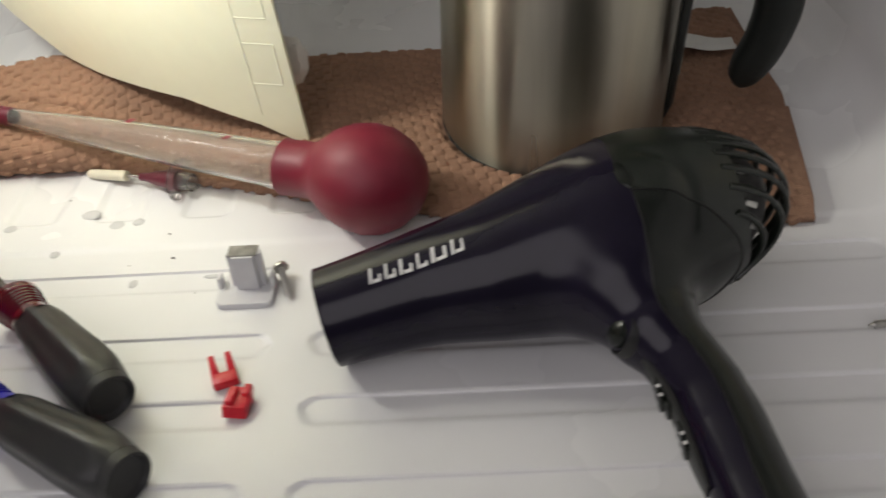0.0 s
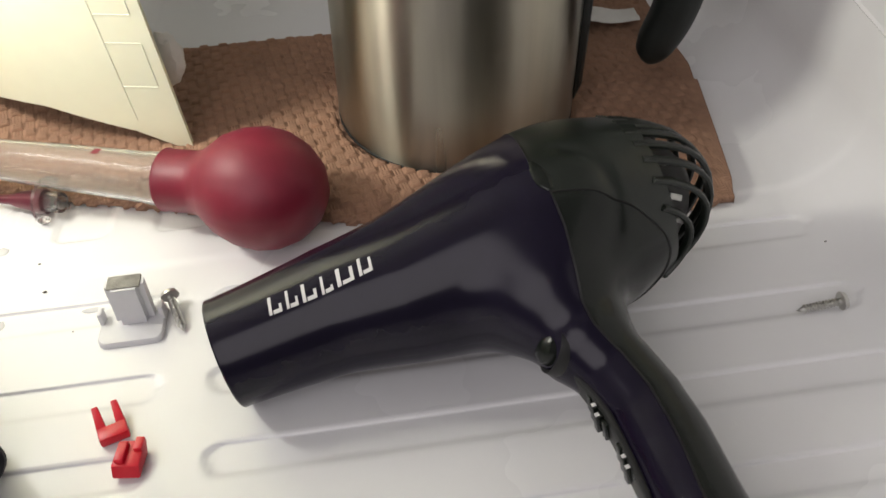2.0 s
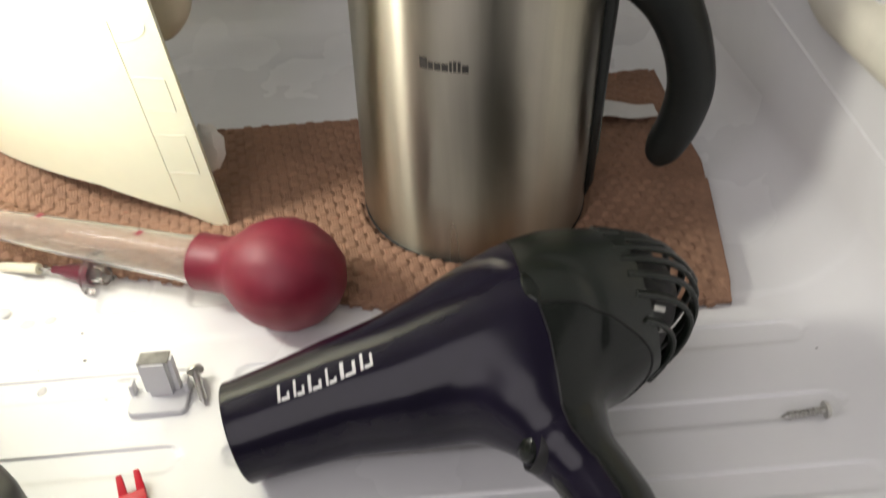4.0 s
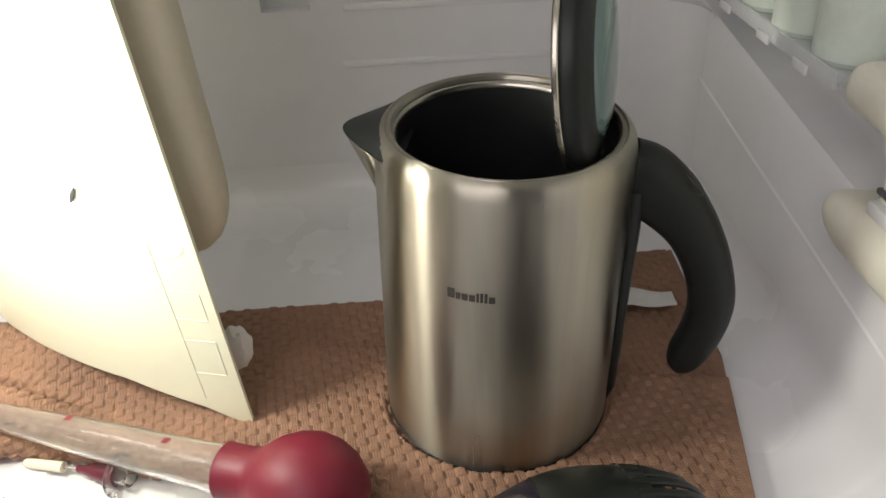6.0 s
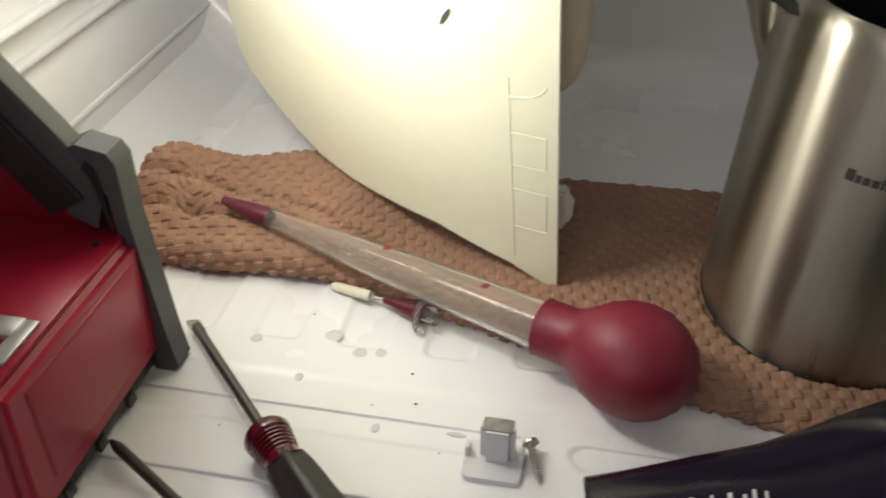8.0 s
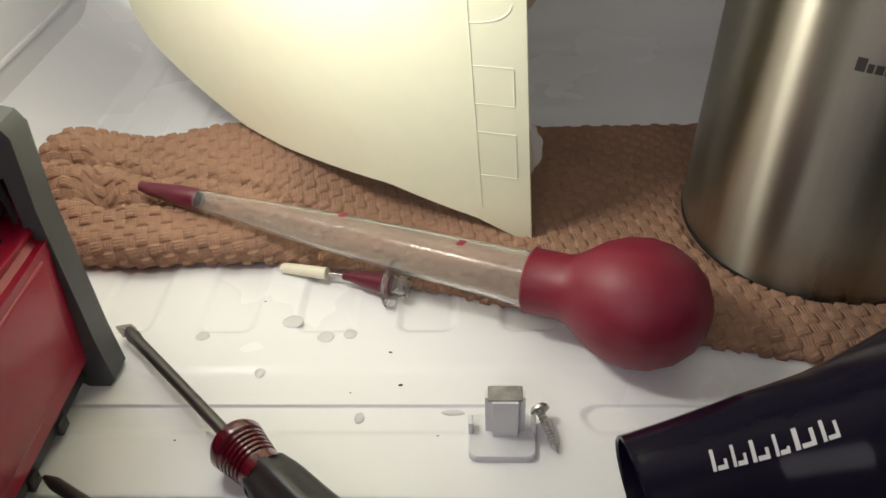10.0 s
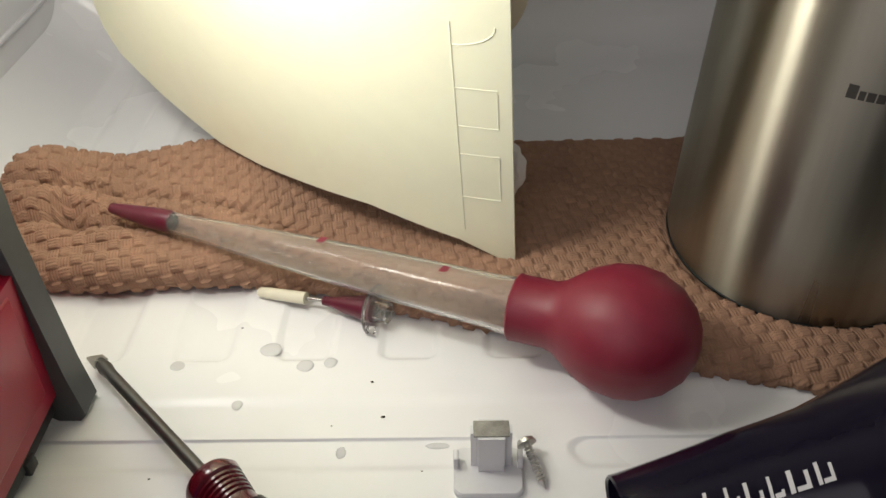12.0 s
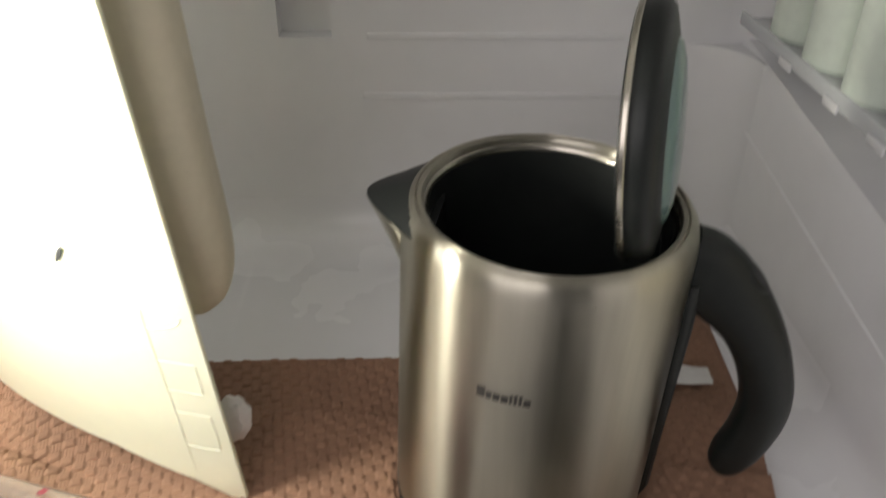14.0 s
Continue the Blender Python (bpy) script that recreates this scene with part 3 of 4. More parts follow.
        s += w + 0.0007


kettle()


# ---- hair dryer ----
BARREL = ((-0.0101, 0.0247), (0.0, 0.0251), (0.0203, 0.0262), (0.0456, 0.0284), (0.0709, 0.0322), (0.0962, 0.0371), (0.1175, 0.0423), (0.1347, 0.0462), (0.1489, 0.0482), (0.1599, 0.0484), (0.1719, 0.0470), (0.1849, 0.0436), (0.1999, 0.0384), (0.2120, 0.0326), (0.2220, 0.0266), (0.2300, 0.0198), (0.2350, 0.0115), (0.2375, 0.003), (0.246, -0.02))
GRIP = ((0.138, 0.0413, -0.0017, 0.026), (0.1422, 0.0608, -0.0076, 0.0210), (0.1475, 0.0781, -0.0131, 0.0168), (0.1512, 0.0947, -0.0179, 0.0165), (0.1512, 0.1117, -0.0227, 0.0174), (0.1495, 0.1369, -0.0268, 0.0170), (0.1475, 0.1612, -0.0301, 0.0174), (0.1474, 0.1902, -0.033, 0.0172), (0.1474, 0.2003, -0.0337, 0.0162))


def smooth_table(table, x):
    """A table read with rounded corners."""
    xs, ys = zip(*table)
    return sum(np.interp(x + e, xs, ys) for e in (-0.008, -0.004, 0.0, 0.004, 0.008)) / 5


def dryer_field(p):
    """Signed distance to the dryer's shell; p is along the barrel, towards the handle, upwards."""
    a, b, c = p[..., 0], p[..., 1], p[..., 2]
    swell = 0.0035 * np.clip((a - 0.05) / 0.03, 0, 1) - 0.0015 * np.clip((a - 0.14) / 0.03, 0, 1)
    barrel = (np.hypot(b - swell, c) - smooth_table(BARREL, a)) * 0.93
    grip = np.full(a.shape, 1.0)
    for q, r in zip(GRIP, GRIP[1:]):
        q, r = np.array(q), np.array(r)
        e = r[:3] - q[:3]
        t = np.clip(((p - q[:3]) @ e) / (e @ e), 0, 1)
        s = t * t * (3 - 2 * t)
        near = np.linalg.norm(p - q[:3] - t[..., None] * e, axis=-1) - (q[3] + (r[3] - q[3]) * s)
        grip = np.minimum(grip, near)
    k = 0.018
    w = np.maximum(k - np.abs(barrel - grip), 0) / k
    both = np.minimum(barrel, grip) - w * w * k / 4
    # shallow curl pressed into the side of the rear half
    ring = np.hypot(a - 0.155, b - 0.027) - 0.021
    return both + 0.0011 * np.exp(-(ring / 0.0034) ** 2) * np.clip((a - 0.151) / 0.014, 0, 1) * (c > 0)


DRYER_SEAM = ((-0.05, 0.153), (-0.007, 0.1505), (0.0123, 0.1484), (0.0261, 0.1504), (0.0385, 0.1498), (0.0534, 0.1464), (0.0621, 0.1439), (0.0711, 0.1439), (0.0834, 0.1491), (0.099, 0.1521), (0.1155, 0.1518), (0.127, 0.1506), (0.1395, 0.1484), (0.22, 0.139))
DRYER_CAP = ((0.14, 0.0235), (0.1504, 0.0261), (0.167, 0.0299), (0.177, 0.0345), (0.1868, 0.0397), (0.1945, 0.0421), (0.25, 0.043))
DRYER_VENT = ((-0.05, 0.206), (-0.004, 0.204), (0.012, 0.2015), (0.0405, 0.200), (0.05, 0.200))


def field_mesh(field, low, high, step):
    """The skin where a field is zero: one vertex in each crossed cell, drawn onto the skin."""
    low = np.array(low)
    count = np.ceil((np.array(high) - low) / step).astype(int)
    axes = [low[k] + step * np.arange(count[k]) for k in range(3)]
    grid = np.stack(np.meshgrid(*axes, indexing="ij"), -1)
    inside = field(grid) < 0
    corners = sum(inside[i:count[0] - 1 + i, j:count[1] - 1 + j, k:count[2] - 1 + k].astype(int) for i in (0, 1) for j in (0, 1) for k in (0, 1))
    mixed = (corners > 0) & (corners < 8)
    index = np.full(mixed.shape, -1)
    index[mixed] = np.arange(mixed.sum())
    verts = low + step * (np.argwhere(mixed) + 0.5)
    grad = None
    for turn in range(5):
        grad = np.stack([field(verts + e) - field(verts - e) for e in np.eye(3) * 0.0008], -1) / 0.0016
        verts = verts - grad * (field(verts) / np.maximum((grad ** 2).sum(-1), 1e-6))[:, None] * 0.9
    grad /= np.linalg.norm(grad, axis=1, keepdims=True)
    tris = []
    for ax in range(3):
        u, v = (ax + 1) % 3, (ax + 2) % 3
        a = np.take(inside, range(count[ax] - 1), ax)
        b = np.take(inside, range(1, count[ax]), ax)
        for spot in np.argwhere(a != b):
            if min(spot[u], spot[v]) < 1 or spot[u] >= count[u] - 1 or spot[v] >= count[v] - 1:
                continue
            ring = []
            for du, dv in ((-1, -1), (0, -1), (0, 0), (-1, 0)):
                cell = spot.copy()
                cell[u] += du
                cell[v] += dv
                ring.append(index[tuple(cell)])
            if not a[tuple(spot)]:
                ring.reverse()
            tris += [(ring[0], ring[1], ring[2]), (ring[0], ring[2], ring[3])]
    return verts, grad, np.array(tris)


def split_mesh(mesh, value):
    """Parts a triangle mesh cleanly where value(verts) is zero: the low side, the high side, the cut's pieces."""
    verts, normals, tris = mesh
    f = value(verts)
    f = np.where(np.abs(f) < 1e-7, 1e-7, f)
    side = f[tris] > 0
    low, high = tris[~side.any(1)].tolist(), tris[side.all(1)].tolist()
    verts, normals, made, pieces = verts.tolist(), normals.tolist(), {}, []

    def middle(i, j):
        key = (min(i, j), max(i, j))
        if key not in made:
            t = f[i] / (f[i] - f[j])
            made[key] = len(verts)
            verts.append([p + (q - p) * t for p, q in zip(verts[i], verts[j])])
            normals.append([p + (q - p) * t for p, q in zip(normals[i], normals[j])])
        return made[key]
    for tri, s in zip(tris[side.any(1) & ~side.all(1)].tolist(), side[side.any(1) & ~side.all(1)].tolist()):
        k = s.index(True) if sum(s) == 1 else s.index(False)
        i, j, m = tri[k], tri[(k + 1) % 3], tri[(k + 2) % 3]
        p, q = middle(i, j), middle(i, m)
        one, two = (high, low) if sum(s) == 1 else (low, high)
        one.append((i, p, q))
        two += [(p, j, m), (p, m, q)]
        pieces.append((verts[p], verts[q]))
    verts, normals = np.array(verts), np.array(normals)
    return (verts, normals, np.array(low)), (verts, normals, np.array(high)), pieces


def hair_dryer():
    A, B = Vector((-0.0470, 0.2663, 0.0255)), Vector((0.1694, 0.3092, 0.0606))
    root = thing("hair_dryer", (0.1, 0.285, 0.0), "glossy black and dark purple hair dryer lying on its side", "hair dryer")
    m = axis(A, B)
    d = (B - A).normalized()
    h = Vector((0, -1, 0))
    h = (h - d * h.dot(d)).normalized()
    up = h.cross(d).normalized()
    if up.z < 0:
        up = -up
    origin, basis = np.array(A), np.array([d, h, up])

    def at(a, b, c):
        return A + d * a + h * b + up * c

    def shell(name, mesh, mat, parent, label=""):
        verts, normals, tris = mesh
        used = np.unique(tris)
        back = np.full(len(verts), -1)
        back[used] = np.arange(len(used))
        me = bpy.data.meshes.new(name)
        me.from_pydata((origin + verts[used] @ basis).tolist(), [], back[tris][:, ::-1].tolist())
        me.polygons.foreach_set("use_smooth", [True] * len(me.polygons))
        me.normals_split_custom_set_from_vertices((normals[used] @ basis).tolist())
        me.materials.append(mat)
        ob = new(name, me)
        ob.parent = parent
        ob.matrix_parent_inverse = Matrix.Translation(parent.location).inverted() if parent.type == "EMPTY" else Matrix.Identity(4)
        return tagged(ob, label)

    def seam(pieces, parent, r=0.0006):
        """A dark hairline along a joint of the shells."""
        bm = bmesh.new()
        for p, q in pieces:
            if math.dist(p, q) < 1e-6:
                continue
            p, q = at(*p), at(*q)
            t = (q - p).normalized()
            w = (t.orthogonal()).normalized() * r
            v = t.cross(w)
            ends = [[bm.verts.new(e + w * x + v * y) for x, y in ((1, 0), (0, 1), (-1, 0), (0, -1))] for e in (p, q)]
            for k in range(4):
                bm.faces.new((ends[0][k], ends[0][(k + 1) % 4], ends[1][(k + 1) % 4], ends[1][k]))
        part("seam", bm, dryer_dark, parent, smooth=False)

    skin = field_mesh(dryer_field, (-0.006, -0.056, -0.056), (0.246, 0.226, 0.056), 0.0018)
    skin = split_mesh(skin, lambda p: p[:, 0])[1]
    front, back, joint = split_mesh(skin, lambda p: p[:, 0] - np.interp(p[:, 1], *zip(*DRYER_SEAM)))
    barrel_part = shell("barrel", front, dryer_purple, root, "glossy dark purple barrel and handle front")
    seam(joint, barrel_part)
    side, cap, joint = split_mesh(back, lambda p: np.interp(p[:, 0], *zip(*DRYER_CAP)) - p[:, 1])
    joint = [j for j in joint if j[0][0] < 0.2]
    side = split_mesh(side, lambda p: p[:, 0] - np.interp(p[:, 1], *zip(*DRYER_VENT)))[0]
    cap = split_mesh(cap, lambda p: p[:, 0] - np.interp(p[:, 1], *zip(*DRYER_VENT)))[0]
    back_part = shell("handle_back", side, dryer_gloss, root, "glossy black back of handle and neck")
    shell_part = shell("rear_shell", cap, dryer_black, root, "satin black rear shell")
    seam(joint, shell_part)
    part("nozzle_rim", turned([(0.0232, 0.012), (0.0238, 0.0004), (0.0246, -0.0006), (0.0253, 0.0002), (0.0253, 0.0020)], 64, m), dryer_purple, barrel_part)
    part("nozzle_throat", turned([(0.0233, 0.010), (0.0225, 0.06), (0.0, 0.062)], 48, m), dryer_dark, barrel_part)
    # small raised tab where the shells meet
    tab = smooth_points([(*at(0.1492, 0.0105, 0.0473), 0.0012, 0.0008), (*at(0.1495, 0.0155, 0.0463), 0.0030, 0.0011), (*at(0.1500, 0.0210, 0.0444), 0.0034, 0.0011), (*at(0.1508, 0.0250, 0.0424), 0.0014, 0.0008)], 5)
    part("tab", swept([tuple(r) for r in tab], 14, up, 2.4), dryer_gloss, shell_part)
    # dark motor cover and bright screen behind the vent
    part("motor_cover", turned([(0.0365, 0.190), (0.0335, 0.199), (0.027, 0.209), (0.019, 0.218), (0.010, 0.224), (0.0, 0.226)], 40, m), dryer_dark, shell_part)
    for a, b, c in ((0.2050, 0.0165, 0.0272), (0.2055, 0.0285, 0.0155), (0.2065, 0.0318, 0.0040)):
        bm = box_bm(-0.0035, 0.0035, -0.0014, 0.0014, -0.0006, 0.0006, 0.0003)
        bm.transform(Matrix.Translation(at(a, b, c)) @ Matrix(((d.x, h.x, up.x, 0), (d.y, h.y, up.y, 0), (d.z, h.z, up.z, 0), (0, 0, 0, 1))) @ pose(0, 0, 0, math.degrees(-math.atan2(b, c)), 35, 0))
        part("screen_piece", bm, bracket_steel, shell_part, "bright metal behind the vent fins")
    # vent fins, each follows the rounded end
    tail = np.linspace(0.196, 0.2385, 60)
    radius = smooth_table(BARREL, tail)
    for k in range(-4, 5):
        b = 0.0014 + 0.0081 * k
        n_most = math.sqrt(max(1e-6, 0.0398 ** 2 - b * b))
        rows = []
        for c in np.sin(np.linspace(-math.pi / 2, math.pi / 2, 21)) * n_most:
            a = float(np.interp(math.hypot(b, c), radius[::-1], tail[::-1]))
            rows.append((*at(a - 0.0012, b + 0.002, c * 0.985), 0.0014, 0.0024))
        part("vent_fin", swept(rows, 10, h, 3), dryer_black, shell_part)
    # cool-shot button in its recess
    sw = axis(at(0.1285, 0.0660, -0.0020), at(0.1140, 0.0620, 0.0060))
    part("button_ring", turned([(0.0066, -0.003), (0.0078, 0.0015), (0.0090, 0.0022), (0.0098, -0.001), (0.0098, -0.006)], 32, sw @ Matrix.Diagonal((1, 1.25, 1, 1))), dryer_dark, barrel_part)
    part("cool_button", turned([(0.0, 0.0078), (0.0034, 0.0072), (0.0058, 0.0050), (0.0066, 0.001), (0.0066, -0.004)], 32, sw @ Matrix.Diagonal((1, 1.25, 1, 1))), dryer_gloss, barrel_part, "glossy black cool button")
    # switch plate and two ridged rockers on the handle's inner side
    plate = smooth_points([(*at(0.1312, 0.077, -0.0110), 0.0060, 0.0016), (*at(0.1345, 0.090, -0.0155), 0.0075, 0.0018), (*at(0.1348, 0.106, -0.0195), 0.0075, 0.0018), (*at(0.1335, 0.124, -0.0230), 0.0070, 0.0018), (*at(0.1325, 0.136, -0.0250), 0.0050, 0.0010)], 5)
    plate_part = part("switch_plate", swept([tuple(r) for r in plate], 16, -d, 4), dryer_dark, barrel_part)
    turn = Matrix(((d.x, h.x, up.x, 0), (d.y, h.y, up.y, 0), (d.z, h.z, up.z, 0), (0, 0, 0, 1)))
    for a, b, c in ((0.1330, 0.0935, -0.0145), (0.1335, 0.1160, -0.0190)):
        for k in range(4):
            bm = box_bm(-0.0016, 0.003, -0.0019, 0.0016, -0.0050, 0.0050, 0.0006)
            bm.transform(Matrix.Translation(at(a - 0.0007 * (k % 3), b + 0.0040 * (k - 1.5), c - 0.0010 * k)) @ turn)
            part("rocker_ridge", bm, dryer_gloss, plate_part)
            if k in (1, 2):
                bm = box_bm(-0.0002, 0.0016, -0.0008, 0.0008, -0.0002, 0.0001)
                bm.transform(Matrix.Translation(at(a - 0.0007 * (k % 3) - 0.0012, b + 0.0040 * (k - 1.5), c - 0.0010 * k + 0.0052)) @ turn)
                part("print_bar", bm, print_white, plate_part, smooth=False)
    # maker's mark as plain bars along the barrel
    s = 0.0262
    for w, thin in ((0.0066, 0.45), (0.0060, 0.5), (0.0074, 0.5), (0.0060, 0.3), (0.0088, 0.8), (0.0070, 0.8)):
        for w0, w1, v0, v1 in ((0.0, 0.2, 0.0, 1.0), (0.28, 0.85, 0.0, 0.2), (0.68, 0.85, 0.2, thin)):
            def on(u, v):
                q = s + w * (w0 + (w1 - w0) * u)
                r = float(smooth_table(BARREL, q)) + 0.00025
                swell = 0.0035 * min(1, max(0, (q - 0.05) / 0.03))
                b = 0.0133 - 0.0076 * (v0 + (v1 - v0) * v) + 0.075 * (q - 0.0267)
                return at(q + 0.0012 * (v0 + (v1 - v0) * v), b, math.sqrt(r * r - (b - swell) ** 2))
            part("mark", thick(sheet(3, 3, on), 0.00015), print_white, barrel_part, smooth=False)
        s += w + 0.0011


hair_dryer()


# ---- turkey baster ----
def baster():
    root = thing("turkey_baster", (-0.03, 0.383, 0.001), "turkey baster with red rubber bulb and clear tube", "baster")
    m = axis((0.002, 0.3605, 0.0345), (-0.084, 0.3945, 0.0315))
    prof = [(0.0, 0.0), (0.009, 0.0012), (0.018, 0.0055), (0.026, 0.0135), (0.0315, 0.0245), (0.0332, 0.035), (0.0318, 0.046), (0.0275, 0.0565), (0.0220, 0.0640), (0.0185, 0.0690), (0.0172, 0.0740), (0.0172, 0.0900), (0.0176, 0.0915), (0.0168, 0.0925), (0.0, 0.0922)]
    bulb = turned(prof, 96)
    for v in bulb.verts:
        a = math.atan2(v.co.y, v.co.x)
        k = 1 + 0.016 * (abs(math.sin(4.5 * a)) ** 0.5 - 0.8) * math.sin(math.pi * min(1, max(0, v.co.z / 0.066)))
        v.co.x *= k
        v.co.y *= k
    bulb.transform(m)
    part("bulb", bulb, bulb_red, root, "matt red rubber bulb")
    tube = [(-0.0845, 0.3947, 0.0315), (-0.2785, 0.4665, 0.0355)]
    m = axis(*tube)
    L = (Vector(tube[1]) - Vector(tube[0])).length
    outer = [(0.0158, -0.004), (0.0150, 0.004), (0.0142, 0.012), (0.0132, 0.06), (0.0114, 0.11), (0.0092, 0.155), (0.0072, 0.185), (0.0062, L)]
    inner = [(r - 0.0016, z) for r, z in outer]
    tube_part = part("tube", turned(outer + inner[::-1], 40, m, closed=True), clear_plastic, root, "clear plastic tube")
    part("tip", turned([(0.0058, -0.002), (0.0066, 0.0), (0.0064, 0.012), (0.0056, 0.020), (0.0045, 0.030), (0.0030, 0.042), (0.0, 0.043)], 28, axis(tube[1], (-0.318, 0.4815, 0.0355))), tip_maroon, root, "maroon plastic tip")
    for s in (0.035, 0.105):
        part("scale_tick", sheet(2, 2, lambda u, v: Vector(tube[0]).lerp(Vector(tube[1]), (s + 0.004 * u) / L) + Vector((0.003 * (v - 0.5), 0.004 * (v - 0.5), 0.0141))), bulb_red, tube_part, "small red tick")


baster()


def injector():
    root = thing("injector_needle", (-0.175, 0.420, 0.001), "marinade needle with clear flange and ivory cap", "needle")
    P = [Vector(p) for p in ((-0.2275, 0.4395, 0.0045), (-0.1985, 0.4305, 0.0070), (-0.1880, 0.4275, 0.0078), (-0.1600, 0.4175, 0.0100), (-0.1480, 0.4125, 0.0108))]
    L = (P[1] - P[0]).length
    part("cap", turned([(0.0, 0.0), (0.0022, 0.0003), (0.0031, 0.0018), (0.0034, 0.008), (0.0036, L), (0.0, L)], 20, axis(P[0], P[1])), cap_ivory, root, "ivory plastic needle cap")
    part("needle", turned([(0.0, 0), (0.0011, 0), (0.0011, 0.016), (0.0, 0.016)], 12, axis(P[1], P[2])), needle_steel, root)
    L = (P[3] - P[2]).length
    part("hub", turned([(0.0, 0.0), (0.0026, 0.0), (0.0030, 0.006), (0.0052, 0.014), (0.0056, 0.018), (0.0072, L - 0.004), (0.0072, L), (0.0, L)], 28, axis(P[2], P[3])), tip_maroon, root, "maroon hub")
    m = axis(P[3], P[4])
    part("flange", turned([(0.0040, 0.0), (0.0130, 0.0003), (0.0140, 0.0014), (0.0130, 0.0026), (0.0062, 0.0030), (0.0060, 0.0105), (0.0048, 0.0110), (0.0040, 0.0105)], 32, m, closed=True), clear_plastic, root, "clear plastic flange")
    for a in (0.9, 3.6, 5.4):
        t = turned([(0.0, 0), (0.0022, 0), (0.0022, 0.005), (0.0, 0.0055)], 12, m @ Matrix.Translation((0.0115 * math.cos(a), 0.0115 * math.sin(a), 0.001)))
        part("prong", t, clear_plastic, root)


injector()


# ---- small hardware ----
def mounting_clip():
    root = thing("mounting_clip", (-0.099, 0.313, 0.0), "small pale grey plastic clip with a foam-topped post", "clip")
    bm = bmesh.new()
    cx, cy, hx, hy, r = -0.09975, 0.3160, 0.01575, 0.0130, 0.0045
    ring = []
    for k in range(24):
        a = 2 * math.pi * (k + 0.5) / 24
        ring.append((cx + math.copysign(hx - r, math.cos(a)) + r * math.cos(a), cy + math.copysign(hy - r, math.sin(a)) + r * math.sin(a)))
    levels = [[bm.verts.new((cx + (x - cx) * k, cy + (y - cy) * k, z)) for x, y in ring] for z, k in ((-0.0015, 1), (0.0026, 1), (0.0034, 0.96))]
    for a, b in zip(levels, levels[1:]):
        for k in range(24):
            bm.faces.new((a[k], a[(k + 1) % 24], b[(k + 1) % 24], b[k]))
    bm.faces.new(levels[-1])
    part("base_plate", bm, clip_grey, root)
    bm = box_bm(-0.1075, -0.0890, 0.3150, 0.3265, 0.0025, 0.0262)
    bmesh.ops.bevel(bm, geom=[e for e in bm.edges if abs(e.verts[0].co.z - e.verts[1].co.z) > 0.002], offset=0.0034, segments=5, affect="EDGES")
    part("post", bm, clip_grey, root)
    part("foam", box_bm(-0.1062, -0.0903, 0.3163, 0.3252, 0.0258, 0.0270, 0.0004), foam_grey, root, "grey foam pad")
    for x in (-0.1155, -0.0862):
        part("ear", box_bm(x, x + 0.0024, 0.3165, 0.3225, 0.002, 0.0105, 0.0006), clip_grey, root)


mounting_clip()


def screw(at, towards, length=0.0225):
    root = thing("screw", at, "zinc pan-head screw lying on the floor", "screw", "loose screws")
    m = axis(at, towards)
    part("head", turned([(0.0, -0.0032), (0.0020, -0.0031), (0.0040, -0.0022), (0.0047, -0.0006), (0.0047, 0.0), (0.0016, 0.0002)], 24, m), screw_zinc, root)
    prof, z = [(0.0017, 0.0)], 0.0015
    while z < length - 0.004:
        prof += [(0.0015, z), (0.0023, z + 0.0007), (0.0015, z + 0.0014)]
        z += 0.0016
    prof += [(0.0012, length - 0.003), (0.0, length)]
    part("thread", turned(prof, 14, m), screw_zinc, root)


screw((0.2455, 0.2665, 0.0045), (0.222, 0.2665, 0.0018))
screw((-0.0815, 0.3270, 0.0075), (-0.0745, 0.3075, 0.0018))


def red_clips():
    root = thing("plastic_clip", (-0.101, 0.254, 0.0), "bright red plastic forked clip on the floor", "clip", "red clips")
    m = pose(-0.101, 0.2535, 0.0005, 0, 0, 20)
    for x in (-0.0042, 0.0042):
        bm = box_bm(x - 0.0021, x + 0.0021, -0.002, 0.0085, 0.0, 0.0045, 0.0007)
        for v in bm.verts:
            v.co.z += max(0, v.co.y) * 0.5
            if v.co.y > 0.006:
                v.co.x = x + (v.co.x - x) * 0.7
        bm.transform(m)
        part("prong", bm, clip_red, root)
    bm = box_bm(-0.0063, 0.0063, -0.0085, -0.001, 0.0, 0.005, 0.0009)
    bm.transform(m)
    part("bridge", bm, clip_red, root)
    root = thing("plastic_clip", (-0.091, 0.233, 0.0), "bright red plastic block clip on the floor", "clip", "red clips")
    m = pose(-0.0905, 0.2335, 0.0003, 0, 0, -8)
    bm = box_bm(-0.0060, 0.0060, -0.0075, 0.0060, 0.0, 0.0060, 0.0010)
    for v in bm.verts:
        if v.co.z > 0.003:
            v.co.y += 0.002
    bm.transform(m)
    part("block", bm, clip_red, root)
    bm = box_bm(-0.0045, -0.0005, -0.004, 0.006, 0.0055, 0.0085, 0.0006)
    bm.transform(m)
    part("rib", bm, clip_red, root)
    bm = box_bm(0.002, 0.0058, 0.002, 0.0085, 0.004, 0.008, 0.0006)
    bm.transform(m)
    part("hook", bm, clip_red, root)


red_clips()
root = thing("plastic_clip", (-0.283, 0.238, 0.0), "bright red plastic clip beside the work light", "clip", "red clips")
bm = box_bm(-0.007, 0.007, -0.006, 0.006, 0.0, 0.007, 0.001)
join(bm, box_bm(-0.006, -0.001, 0.005, 0.011, 0.0, 0.005, 0.0008))
bm.transform(pose(-0.283, 0.238, 0.0, 0, 0, 30))
part("block", bm, clip_red, root)


